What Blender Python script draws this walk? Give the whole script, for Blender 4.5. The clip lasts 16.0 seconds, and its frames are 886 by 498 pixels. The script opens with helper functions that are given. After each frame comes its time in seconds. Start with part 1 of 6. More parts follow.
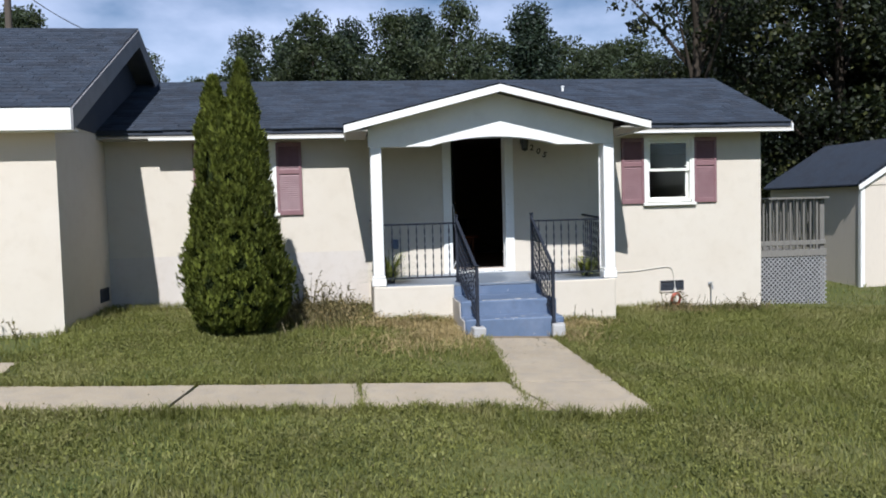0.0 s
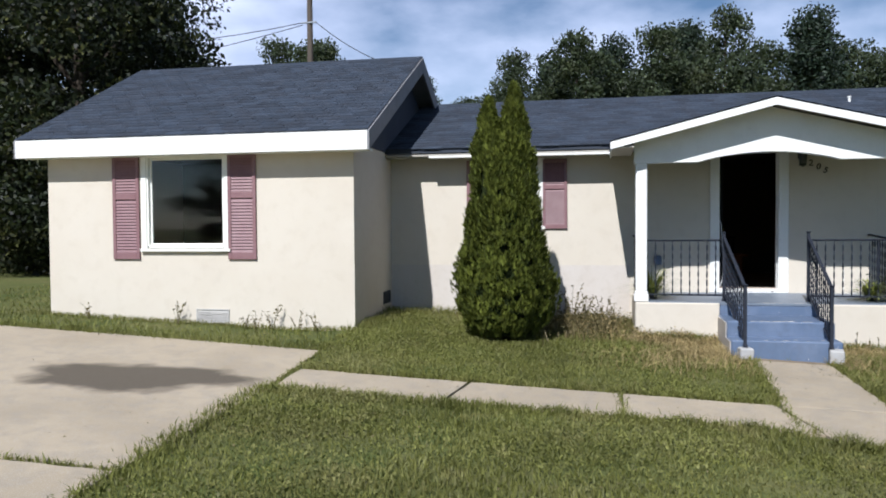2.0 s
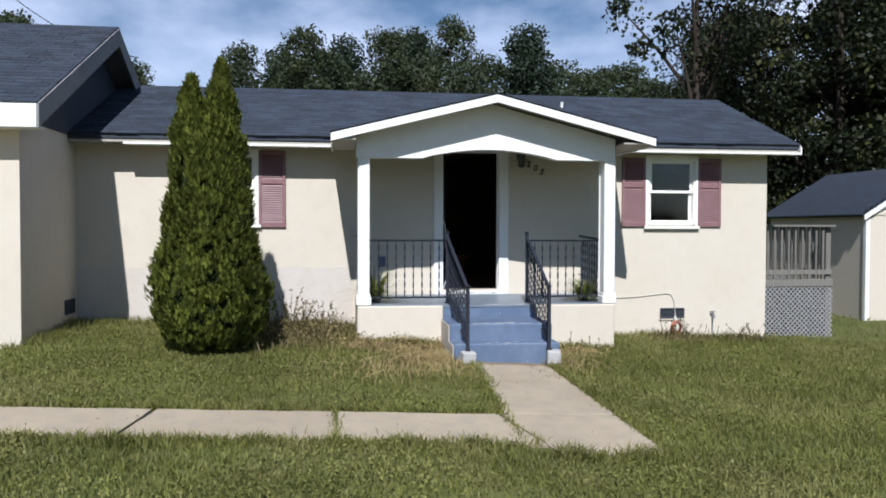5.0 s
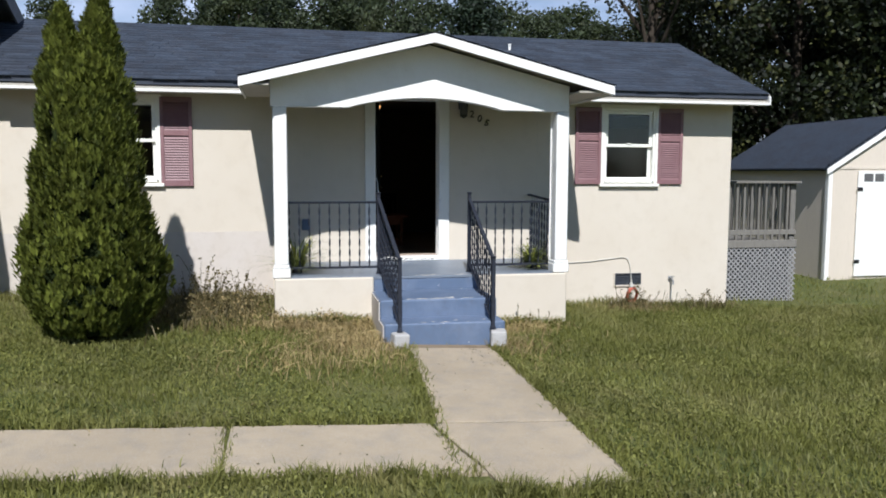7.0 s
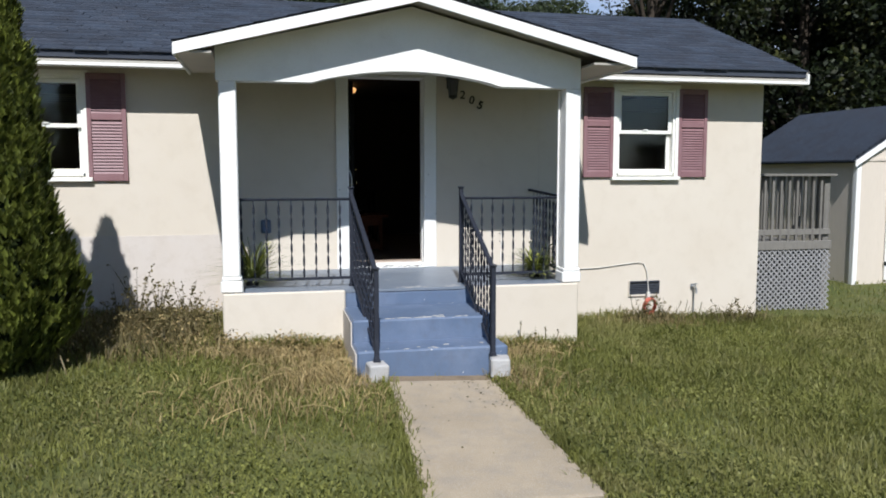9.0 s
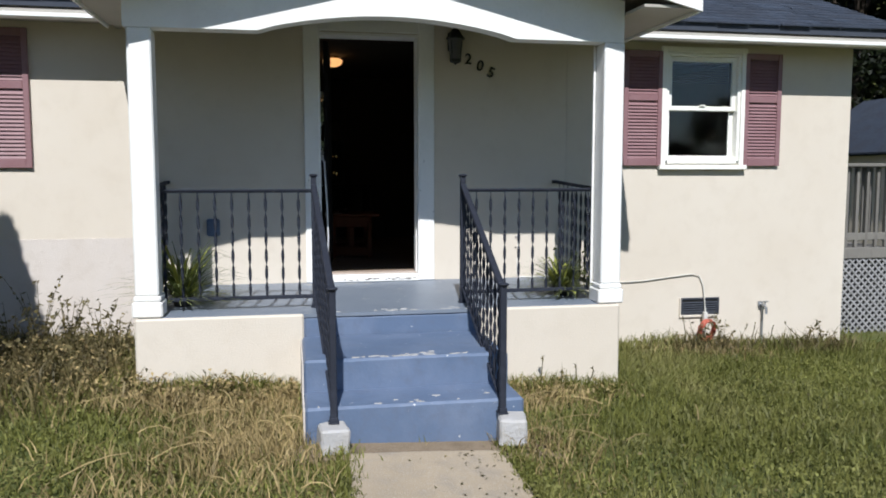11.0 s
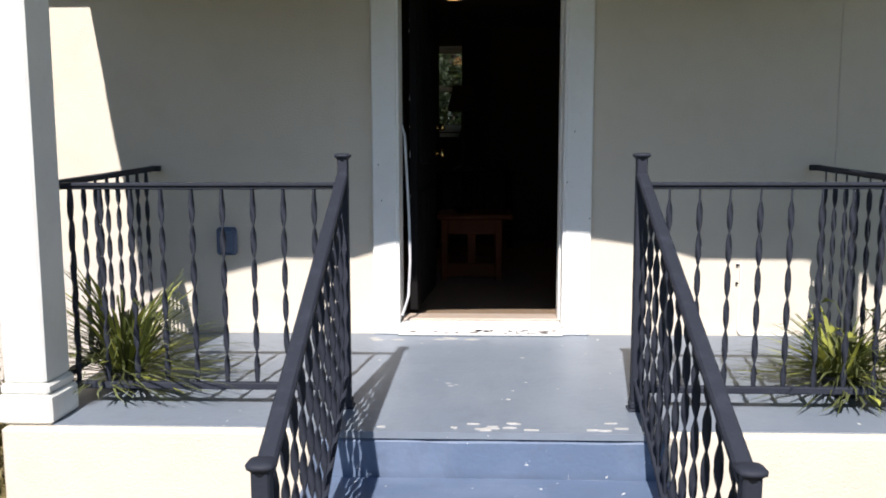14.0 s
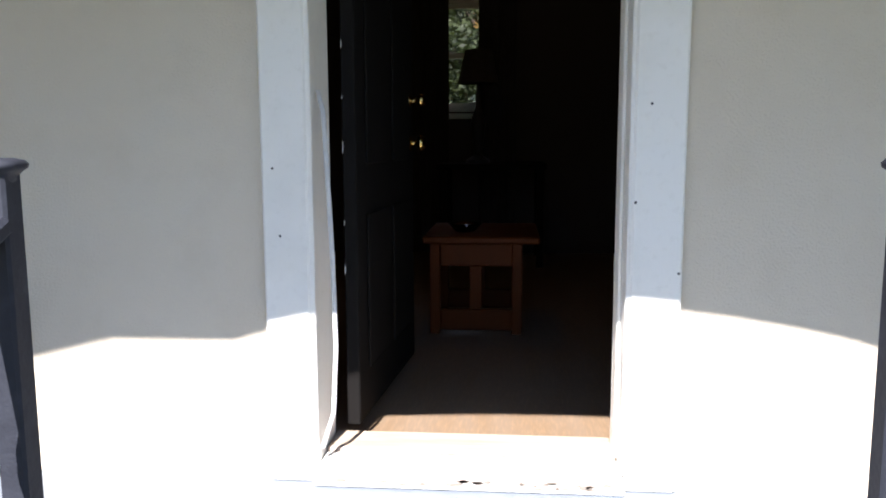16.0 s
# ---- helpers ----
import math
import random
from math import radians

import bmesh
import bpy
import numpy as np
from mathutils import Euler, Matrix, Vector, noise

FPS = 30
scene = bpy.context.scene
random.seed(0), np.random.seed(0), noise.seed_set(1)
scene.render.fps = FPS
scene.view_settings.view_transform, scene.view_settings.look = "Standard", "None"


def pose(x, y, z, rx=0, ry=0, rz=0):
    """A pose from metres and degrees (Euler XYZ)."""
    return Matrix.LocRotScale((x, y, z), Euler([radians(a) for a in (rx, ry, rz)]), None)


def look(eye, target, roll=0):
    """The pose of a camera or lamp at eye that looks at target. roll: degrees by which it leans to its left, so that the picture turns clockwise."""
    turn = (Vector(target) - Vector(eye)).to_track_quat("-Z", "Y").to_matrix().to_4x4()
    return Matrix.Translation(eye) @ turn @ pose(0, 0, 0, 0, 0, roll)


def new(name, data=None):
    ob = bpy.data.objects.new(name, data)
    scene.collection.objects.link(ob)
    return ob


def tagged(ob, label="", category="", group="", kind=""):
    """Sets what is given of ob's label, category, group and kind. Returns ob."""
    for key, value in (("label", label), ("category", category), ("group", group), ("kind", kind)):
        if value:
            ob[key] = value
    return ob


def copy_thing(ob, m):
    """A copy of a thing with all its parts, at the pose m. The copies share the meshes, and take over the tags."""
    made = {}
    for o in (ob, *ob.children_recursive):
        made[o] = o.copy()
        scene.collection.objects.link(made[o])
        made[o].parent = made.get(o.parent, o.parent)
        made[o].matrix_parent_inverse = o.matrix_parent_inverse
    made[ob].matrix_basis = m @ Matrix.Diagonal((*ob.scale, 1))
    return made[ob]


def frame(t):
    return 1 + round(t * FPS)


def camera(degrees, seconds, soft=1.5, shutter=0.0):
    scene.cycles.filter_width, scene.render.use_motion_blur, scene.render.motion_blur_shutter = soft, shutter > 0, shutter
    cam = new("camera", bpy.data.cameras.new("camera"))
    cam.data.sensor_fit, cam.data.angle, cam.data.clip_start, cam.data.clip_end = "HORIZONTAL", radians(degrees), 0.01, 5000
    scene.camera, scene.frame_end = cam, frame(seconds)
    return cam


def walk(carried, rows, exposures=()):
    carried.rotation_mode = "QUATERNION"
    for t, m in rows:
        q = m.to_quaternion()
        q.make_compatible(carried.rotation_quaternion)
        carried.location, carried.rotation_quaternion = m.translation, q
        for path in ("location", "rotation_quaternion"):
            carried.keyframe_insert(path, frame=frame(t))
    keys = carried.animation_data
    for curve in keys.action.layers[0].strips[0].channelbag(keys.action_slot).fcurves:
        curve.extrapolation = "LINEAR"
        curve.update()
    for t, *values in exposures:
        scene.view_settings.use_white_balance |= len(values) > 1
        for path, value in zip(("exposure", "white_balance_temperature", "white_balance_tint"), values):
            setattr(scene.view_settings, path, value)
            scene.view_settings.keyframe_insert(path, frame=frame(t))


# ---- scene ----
cam = camera(58.4, 16.0, soft=1.85)

PATH = [
    (0, (-2.042, -12.406, 1.633), (-1.804, -10.423, 1.524), -1.5),
    (0.5, (-2.172, -12.535, 1.604), (-2.023, -10.542, 1.522), -1.8),
    (1, (-2.131, -12.625, 1.644), (-2.156, -10.628, 1.542), -0.5),
    (1.5, (-2.144, -12.738, 1.647), (-2.435, -10.761, 1.571), -0.3),
    (2, (-2.134, -12.775, 1.625), (-2.532, -10.815, 1.564), -0.4),
    (2.5, (-2.206, -12.83, 1.65), (-2.438, -10.845, 1.587), 0.9),
    (3, (-2.2, -12.691, 1.621), (-2.238, -10.693, 1.545), -0.4),
    (3.5, (-2.2, -12.518, 1.635), (-2.075, -10.525, 1.523), -1.4),
    (4, (-2.125, -12.351, 1.571), (-1.946, -10.36, 1.491), -0.8),
    (4.2, (-2.103, -12.224, 1.561), (-1.852, -10.24, 1.528), 0.1),
    (6.3, (-1.66, -11.054, 1.536), (-1.383, -9.079, 1.388), 0.4),
    (6.5, (-1.629, -10.921, 1.566), (-1.288, -8.957, 1.401), 0.9),
    (7, (-1.574, -10.503, 1.718), (-1.185, -8.55, 1.529), 0.2),
    (7.5, (-1.562, -10.156, 1.617), (-1.226, -8.19, 1.471), -0.0),
    (8, (-1.531, -9.743, 1.566), (-1.17, -7.785, 1.371), -0.3),
    (8.5, (-1.475, -9.206, 1.616), (-0.958, -7.279, 1.474), -0.1),
    (8.7, (-1.398, -9.095, 1.631), (-0.922, -7.159, 1.464), -0.3),
    (10.8, (-0.725, -7.132, 1.543), (-0.377, -5.176, 1.312), 0.4),
    (11, (-0.663, -6.987, 1.495), (-0.287, -5.032, 1.309), 0.0),
    (11.5, (-0.584, -6.426, 1.541), (-0.17, -4.476, 1.384), -0.6),
    (12, (-0.341, -6.063, 1.461), (-0.075, -4.085, 1.337), -0.2),
    (12.5, (-0.181, -5.609, 1.424), (0.029, -3.633, 1.2), 0.5),
    (13, (-0.113, -5.086, 1.474), (-0.048, -3.1, 1.247), -1.1),
    (13.5, (-0.022, -4.606, 1.441), (-0.042, -2.616, 1.244), 0.8),
    (14, (-0.02, -4.135, 1.484), (-0.092, -2.149, 1.256), -0.1),
    (14.5, (0.066, -3.625, 1.485), (0.03, -1.636, 1.277), -0.1),
    (15, (0.132, -3.115, 1.466), (-0.053, -1.139, 1.218), 0.2),
    (15.5, (0.131, -2.592, 1.496), (-0.034, -0.615, 1.241), 0.2),
    (16, (0.144, -2.146, 1.52), (-0.026, -0.172, 1.252), -0.2),
]
walk(cam, [(t, look(eye, target, roll)) for t, eye, target, roll in PATH],
     [(0, 0.34, 5760, 11), (4.2, 0.34, 5760, 11), (6.5, 0.32, 5850, 11), (8.7, 0.30, 5880, 11), (11, 0.28, 5850, 11), (12.5, 0.44, 5800, 11), (13.5, 0.72, 6200, 14), (14.5, 0.92, 6300, 14), (15, 1.42, 6400, 15), (15.5, 1.68, 6450, 15), (16, 1.86, 6400, 16)])

# ---- light ----
SUN = Vector((0.155, 1.0, -1.06)).normalized()
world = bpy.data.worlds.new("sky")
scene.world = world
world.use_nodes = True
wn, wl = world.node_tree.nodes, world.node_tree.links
wn.clear()
sky = wn.new("ShaderNodeTexSky")
sky.sky_type, sky.sun_disc = "NISHITA", False
sky.sun_elevation, sky.sun_rotation = radians(46.3), radians(188.8)
sky.air_density, sky.dust_density, sky.ozone_density = 1.0, 0.0, 2.5
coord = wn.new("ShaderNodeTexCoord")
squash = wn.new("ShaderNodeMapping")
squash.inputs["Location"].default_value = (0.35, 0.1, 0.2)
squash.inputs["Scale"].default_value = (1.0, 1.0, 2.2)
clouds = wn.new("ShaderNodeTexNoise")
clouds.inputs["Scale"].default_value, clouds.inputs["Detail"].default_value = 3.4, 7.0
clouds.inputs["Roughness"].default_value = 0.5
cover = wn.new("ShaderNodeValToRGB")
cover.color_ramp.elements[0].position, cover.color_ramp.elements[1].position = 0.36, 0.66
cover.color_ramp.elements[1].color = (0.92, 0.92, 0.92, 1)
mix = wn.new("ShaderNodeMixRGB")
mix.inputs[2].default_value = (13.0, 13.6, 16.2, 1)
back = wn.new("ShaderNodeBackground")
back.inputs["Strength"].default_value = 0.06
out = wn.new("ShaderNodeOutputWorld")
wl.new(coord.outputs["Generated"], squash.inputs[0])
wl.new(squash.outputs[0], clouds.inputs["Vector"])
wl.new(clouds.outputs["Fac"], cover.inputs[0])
# clouds thinned over the unseen southern sky to cut fill and deepen shade
sky_axes = wn.new("ShaderNodeSeparateXYZ")
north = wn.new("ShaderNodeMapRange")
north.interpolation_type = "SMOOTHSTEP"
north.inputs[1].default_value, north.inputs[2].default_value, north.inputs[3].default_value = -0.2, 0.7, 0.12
thinned_cover = wn.new("ShaderNodeMath")
thinned_cover.operation = "MULTIPLY"
wl.new(coord.outputs["Generated"], sky_axes.inputs[0])
wl.new(sky_axes.outputs["Y"], north.inputs[0])
wl.new(cover.outputs[0], thinned_cover.inputs[0])
wl.new(north.outputs[0], thinned_cover.inputs[1])
wl.new(thinned_cover.outputs[0], mix.inputs[0])
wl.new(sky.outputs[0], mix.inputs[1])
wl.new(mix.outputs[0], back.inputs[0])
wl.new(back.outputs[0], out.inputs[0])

sun = new("sun", bpy.data.lights.new("sun", "SUN"))
sun.data.energy, sun.data.angle, sun.data.color = 5.0, radians(0.53), (1.0, 0.95, 0.88)
sun.matrix_world = look(-SUN * 60, (0, 0, 0))


# ---- materials ----
def material(name, rgb, rough=0.7, metal=0.0, tones=(), bump=0.0, bump_scale=60.0, spec=0.5, island=0.0, stretch=(1, 1, 1), obj_rand=0.0):
    """A principled material. tones: (scale, low, high, darker rgb, amount) noises laid over the base colour."""
    m = bpy.data.materials.new(name)
    m.use_nodes = True
    n, l = m.node_tree.nodes, m.node_tree.links
    b = n["Principled BSDF"]
    b.inputs["Roughness"].default_value, b.inputs["Metallic"].default_value = rough, metal
    b.inputs["Specular IOR Level"].default_value = spec
    geo = n.new("ShaderNodeNewGeometry")
    mp = n.new("ShaderNodeMapping")
    mp.inputs["Scale"].default_value = stretch
    l.new(geo.outputs["Position"], mp.inputs[0])
    base = n.new("ShaderNodeRGB")
    base.outputs[0].default_value = (*rgb, 1)
    last = base.outputs[0]
    for scale, lo, hi, tint, amount in tones:
        tex = n.new("ShaderNodeTexNoise")
        tex.inputs["Scale"].default_value, tex.inputs["Detail"].default_value, tex.inputs["Roughness"].default_value = scale, 5, 0.6
        l.new(mp.outputs[0], tex.inputs["Vector"])
        mr = n.new("ShaderNodeMapRange")
        mr.inputs[1].default_value, mr.inputs[2].default_value, mr.inputs[4].default_value = lo, hi, amount
        l.new(tex.outputs["Fac"], mr.inputs[0])
        mx = n.new("ShaderNodeMixRGB")
        mx.inputs[2].default_value = (*tint, 1)
        l.new(mr.outputs[0], mx.inputs[0])
        l.new(last, mx.inputs[1])
        last = mx.outputs[0]
    if island or obj_rand:
        hsv = n.new("ShaderNodeHueSaturation")
        mr = n.new("ShaderNodeMapRange")
        amt = island or obj_rand
        mr.inputs[3].default_value, mr.inputs[4].default_value = 1 - amt, 1 + amt
        if island:
            l.new(geo.outputs["Random Per Island"], mr.inputs[0])
        else:
            info = n.new("ShaderNodeObjectInfo")
            l.new(info.outputs["Random"], mr.inputs[0])
        l.new(mr.outputs[0], hsv.inputs["Value"])
        l.new(last, hsv.inputs["Color"])
        last = hsv.outputs[0]
    l.new(last, b.inputs["Base Color"])
    if bump:
        tex = n.new("ShaderNodeTexNoise")
        tex.inputs["Scale"].default_value, tex.inputs["Detail"].default_value = bump_scale, 4
        l.new(mp.outputs[0], tex.inputs["Vector"])
        bp = n.new("ShaderNodeBump")
        bp.inputs["Strength"].default_value, bp.inputs["Distance"].default_value = bump, 0.01
        l.new(tex.outputs["Fac"], bp.inputs["Height"])
        l.new(bp.outputs[0], b.inputs["Normal"])
    return m


def leaf_material(name, rgb, glow, vary=0.45, more=()):
    """Foliage that lets some light through, each leaf a little different."""
    m = material(name, rgb, 0.55, tones=[(0.9, 0.4, 0.65, tuple(c * 0.55 for c in rgb), 0.7), *more], island=vary, spec=0.25)
    n, l = m.node_tree.nodes, m.node_tree.links
    b = n["Principled BSDF"]
    t = n.new("ShaderNodeBsdfTranslucent")
    t.inputs[0].default_value = (*glow, 1)
    mx = n.new("ShaderNodeMixShader")
    mx.inputs[0].default_value = 0.22
    l.new(b.outputs[0], mx.inputs[1])
    l.new(t.outputs[0], mx.inputs[2])
    l.new(mx.outputs[0], n["Material Output"].inputs[0])
    return m


STUCCO = material("stucco", (0.62, 0.56, 0.465), 0.9, tones=[(0.8, 0.42, 0.7, (0.57, 0.50, 0.40), 0.6), (5.0, 0.5, 0.75, (0.53, 0.465, 0.37), 0.45), (90, 0.45, 0.7, (0.58, 0.53, 0.46), 0.3)], bump=0.35, bump_scale=130, spec=0.2)
STUCCO_LOW = material("stucco_base", (0.58, 0.53, 0.475), 0.9, tones=[(1.5, 0.42, 0.7, (0.53, 0.47, 0.40), 0.6), (9.0, 0.5, 0.75, (0.45, 0.39, 0.32), 0.35)], bump=0.4, bump_scale=110, spec=0.2)
WHITE = material("white_paint", (0.80, 0.79, 0.75), 0.5, tones=[(3.0, 0.5, 0.8, (0.66, 0.64, 0.59), 0.5), (40, 0.55, 0.8, (0.6, 0.58, 0.52), 0.3)], bump=0.1, bump_scale=50)
VINYL = material("white_vinyl", (0.82, 0.81, 0.74), 0.35, tones=[(6.0, 0.5, 0.8, (0.7, 0.68, 0.58), 0.4)])
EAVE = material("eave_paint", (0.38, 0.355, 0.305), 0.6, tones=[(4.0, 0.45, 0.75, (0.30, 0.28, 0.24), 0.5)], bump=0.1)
RAKE = material("rake_grey_paint", (0.22, 0.215, 0.22), 0.65, tones=[(4.0, 0.45, 0.75, (0.12, 0.12, 0.12), 0.5)], bump=0.1)
SHINGLE = material("asphalt_shingle", (0.028, 0.038, 0.056), 0.92, tones=[(3.5, 0.42, 0.62, (0.024, 0.028, 0.038), 0.7), (22, 0.58, 0.68, (0.075, 0.085, 0.10), 0.55), (160, 0.48, 0.7, (0.085, 0.092, 0.115), 0.5)], bump=0.6, bump_scale=200, island=0.22, spec=0.3)
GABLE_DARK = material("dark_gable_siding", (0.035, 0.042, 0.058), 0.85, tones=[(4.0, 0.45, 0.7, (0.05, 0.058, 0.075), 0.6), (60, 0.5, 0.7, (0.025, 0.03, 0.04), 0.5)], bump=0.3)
# kept dark so the porch underside throws less light on the wall
PORCH_CEIL = material("bounce_dark_porch_paint", (0.085, 0.08, 0.055), 0.8, tones=[(3.0, 0.45, 0.7, (0.07, 0.065, 0.045), 0.6)], bump=0.1)
SHUTTER = material("maroon_shutter", (0.215, 0.115, 0.12), 0.5, tones=[(5.0, 0.4, 0.7, (0.26, 0.155, 0.16), 0.6), (50, 0.5, 0.75, (0.18, 0.055, 0.06), 0.3)])
BLUE = material("blue_grey_step_paint", (0.098, 0.138, 0.215), 0.55, tones=[(3.0, 0.42, 0.7, (0.16, 0.20, 0.28), 0.6), (14, 0.5, 0.72, (0.10, 0.12, 0.17), 0.5), (30, 0.69, 0.72, (0.62, 0.62, 0.6), 0.9)], bump=0.2, bump_scale=50)
PORCH_FLOOR = material("porch_floor_paint", (0.165, 0.194, 0.235), 0.45, tones=[(2.2, 0.42, 0.7, (0.21, 0.235, 0.27), 0.6), (12, 0.5, 0.72, (0.14, 0.16, 0.19), 0.5), (26, 0.70, 0.73, (0.66, 0.66, 0.64), 0.9)], bump=0.2, bump_scale=40)
IRON = material("dark_iron_paint", (0.019, 0.022, 0.032), 0.68, tones=[(20, 0.5, 0.75, (0.035, 0.04, 0.055), 0.6)], bump=0.15, bump_scale=90, spec=0.28)
CONCRETE = material("old_concrete", (0.375, 0.306, 0.212), 0.9, tones=[(0.9, 0.42, 0.68, (0.29, 0.235, 0.16), 0.85), (6.0, 0.46, 0.68, (0.27, 0.235, 0.185), 0.6), (110, 0.5, 0.7, (0.46, 0.43, 0.38), 0.5)], bump=0.5, bump_scale=90, obj_rand=0.06, spec=0.25)
PALE_WOOD = material("worn_threshold_wood", (0.40, 0.33, 0.28), 0.6, tones=[(9, 0.42, 0.7, (0.33, 0.23, 0.14), 0.6), (50, 0.5, 0.7, (0.5, 0.4, 0.28), 0.5)], stretch=(0.3, 3, 1))
STAINED = CONCRETE.copy()
STAINED.name = "stained_concrete"
n, l = STAINED.node_tree.nodes, STAINED.node_tree.links
bsdf = n["Principled BSDF"]
plain = bsdf.inputs["Base Color"].links[0].from_socket
place = n.new("ShaderNodeNewGeometry")
shift = n.new("ShaderNodeMapping")
shift.vector_type = "TEXTURE"
shift.inputs["Location"].default_value, shift.inputs["Rotation"].default_value, shift.inputs["Scale"].default_value = (-6.55, -5.95, 0.18), (0, 0, 0.12), (1.65, 0.85, 3)
wob = n.new("ShaderNodeTexNoise")
wob.inputs["Scale"].default_value, wob.inputs["Detail"].default_value = 1.7, 6
amount = n.new("ShaderNodeVectorMath")
amount.operation = "SCALE"
amount.inputs[3].default_value = 0.9
added = n.new("ShaderNodeVectorMath")
ball = n.new("ShaderNodeTexGradient")
ball.gradient_type = "SPHERICAL"
edge = n.new("ShaderNodeMapRange")
edge.inputs[1].default_value, edge.inputs[2].default_value, edge.inputs[4].default_value = 0.20, 0.40, 0.95
damp = n.new("ShaderNodeMixRGB")
damp.inputs[2].default_value = (0.095, 0.077, 0.055, 1)
centred = n.new("ShaderNodeVectorMath")
centred.operation = "SUBTRACT"
centred.inputs[1].default_value = (0.5, 0.5, 0.5)
l.new(place.outputs["Position"], shift.inputs[0])
l.new(place.outputs["Position"], wob.inputs["Vector"])
l.new(wob.outputs["Color"], centred.inputs[0])
l.new(centred.outputs[0], amount.inputs[0])
l.new(shift.outputs[0], added.inputs[0])
l.new(amount.outputs[0], added.inputs[1])
l.new(added.outputs[0], ball.inputs[0])
l.new(ball.outputs["Fac"], edge.inputs[0])
l.new(edge.outputs[0], damp.inputs[0])
l.new(plain, damp.inputs[1])
l.new(damp.outputs[0], bsdf.inputs["Base Color"])
BLOCK = material("painted_block", (0.40, 0.385, 0.36), 0.9, tones=[(14, 0.45, 0.7, (0.42, 0.42, 0.42), 0.8), (60, 0.5, 0.75, (0.3, 0.3, 0.3), 0.4)], bump=0.6, bump_scale=60)
SOIL = material("lawn_ground", (0.115, 0.125, 0.040), 0.95, tones=[(0.35, 0.42, 0.62, (0.06, 0.085, 0.022), 0.8), (1.6, 0.45, 0.7, (0.18, 0.155, 0.07), 0.6), (22, 0.42, 0.65, (0.055, 0.06, 0.022), 0.7)], bump=1.0, bump_scale=45, spec=0.1)
DIRT = material("bare_dirt", (0.22, 0.17, 0.115), 0.95, tones=[(7, 0.45, 0.7, (0.15, 0.115, 0.075), 0.7), (60, 0.5, 0.7, (0.3, 0.25, 0.18), 0.5)], bump=0.8, bump_scale=60, spec=0.1)
GRASS = leaf_material("grass_blade", (0.162, 0.165, 0.042), (0.22, 0.27, 0.05), 0.42, [(0.55, 0.50, 0.68, (0.23, 0.205, 0.085), 0.5), (2.4, 0.55, 0.72, (0.27, 0.23, 0.10), 0.45)])
STRAW = leaf_material("dry_straw", (0.36, 0.275, 0.125), (0.3, 0.23, 0.1), 0.45)
WEED = leaf_material("weed_leaf", (0.135, 0.112, 0.048), (0.15, 0.15, 0.04), 0.6, [(3.0, 0.5, 0.65, (0.21, 0.16, 0.085), 0.6)])
CYPRESS = leaf_material("cypress_spray", (0.118, 0.136, 0.022), (0.18, 0.21, 0.035), 0.6, [(6.0, 0.50, 0.66, (0.05, 0.065, 0.012), 0.8)])
# core colour holds the shade seen between the sprays
CYPRESS_CORE = material("cypress_shade_core", (0.022, 0.03, 0.01), 0.95, tones=[(18, 0.4, 0.65, (0.010, 0.014, 0.005), 0.8)], bump=1.0, bump_scale=30, spec=0.05)
LEAF = leaf_material("tree_leaf", (0.045, 0.060, 0.030), (0.08, 0.105, 0.025), 0.6, [(0.7, 0.5, 0.66, (0.062, 0.070, 0.028), 0.7)])
# near-black base carries the crown's shade, olive patches the sunlit leaves
LEAF_DARK = leaf_material("shade_dark_tree_leaf", (0.015, 0.021, 0.008), (0.032, 0.044, 0.012), 0.85, [(1.0, 0.52, 0.66, (0.075, 0.075, 0.02), 0.8)])
LEAF_PINE = leaf_material("pine_leaf", (0.033, 0.050, 0.031), (0.045, 0.065, 0.018), 0.6)
PORCH_LEAF = leaf_material("porch_plant_leaf", (0.115, 0.128, 0.05), (0.2, 0.26, 0.06), 0.6)
PALE_LEAF = leaf_material("yellow_green_leaf", (0.34, 0.36, 0.07), (0.4, 0.42, 0.08), 0.35)
BARK = material("bark", (0.055, 0.044, 0.034), 0.95, tones=[(14, 0.42, 0.65, (0.025, 0.02, 0.015), 0.8)], bump=1.0, bump_scale=24, stretch=(1, 1, 0.25), spec=0.1)
GREY_WOOD = material("weathered_deck_wood", (0.16, 0.15, 0.13), 0.85, tones=[(30, 0.4, 0.7, (0.12, 0.112, 0.098), 0.7)], bump=0.4, bump_scale=60, stretch=(1, 1, 0.2), obj_rand=0.15)
LATTICE = material("lattice_slat", (0.32, 0.315, 0.31), 0.75, tones=[(16, 0.45, 0.7, (0.15, 0.15, 0.145), 0.6)])
SHED_WALL = material("shed_siding", (0.60, 0.53, 0.44), 0.8, tones=[(1.2, 0.42, 0.7, (0.52, 0.46, 0.38), 0.5), (30, 0.5, 0.7, (0.5, 0.44, 0.36), 0.3)], bump=0.2, bump_scale=60, stretch=(1, 1, 0.2))
GOLD = material("brass", (0.62, 0.44, 0.16), 0.25, 1.0, tones=[(30, 0.5, 0.7, (0.45, 0.3, 0.1), 0.5)])
BLACK = material("black_metal", (0.012, 0.012, 0.013), 0.45, tones=[(30, 0.5, 0.7, (0.03, 0.03, 0.03), 0.5)])
STEEL = material("galvanised_steel", (0.45, 0.46, 0.47), 0.4, 0.8, tones=[(18, 0.45, 0.7, (0.3, 0.31, 0.32), 0.6)])
VENT = material("vent_grey_metal", (0.035, 0.04, 0.05), 0.6, tones=[(18, 0.45, 0.7, (0.06, 0.066, 0.075), 0.6)], spec=0.3)
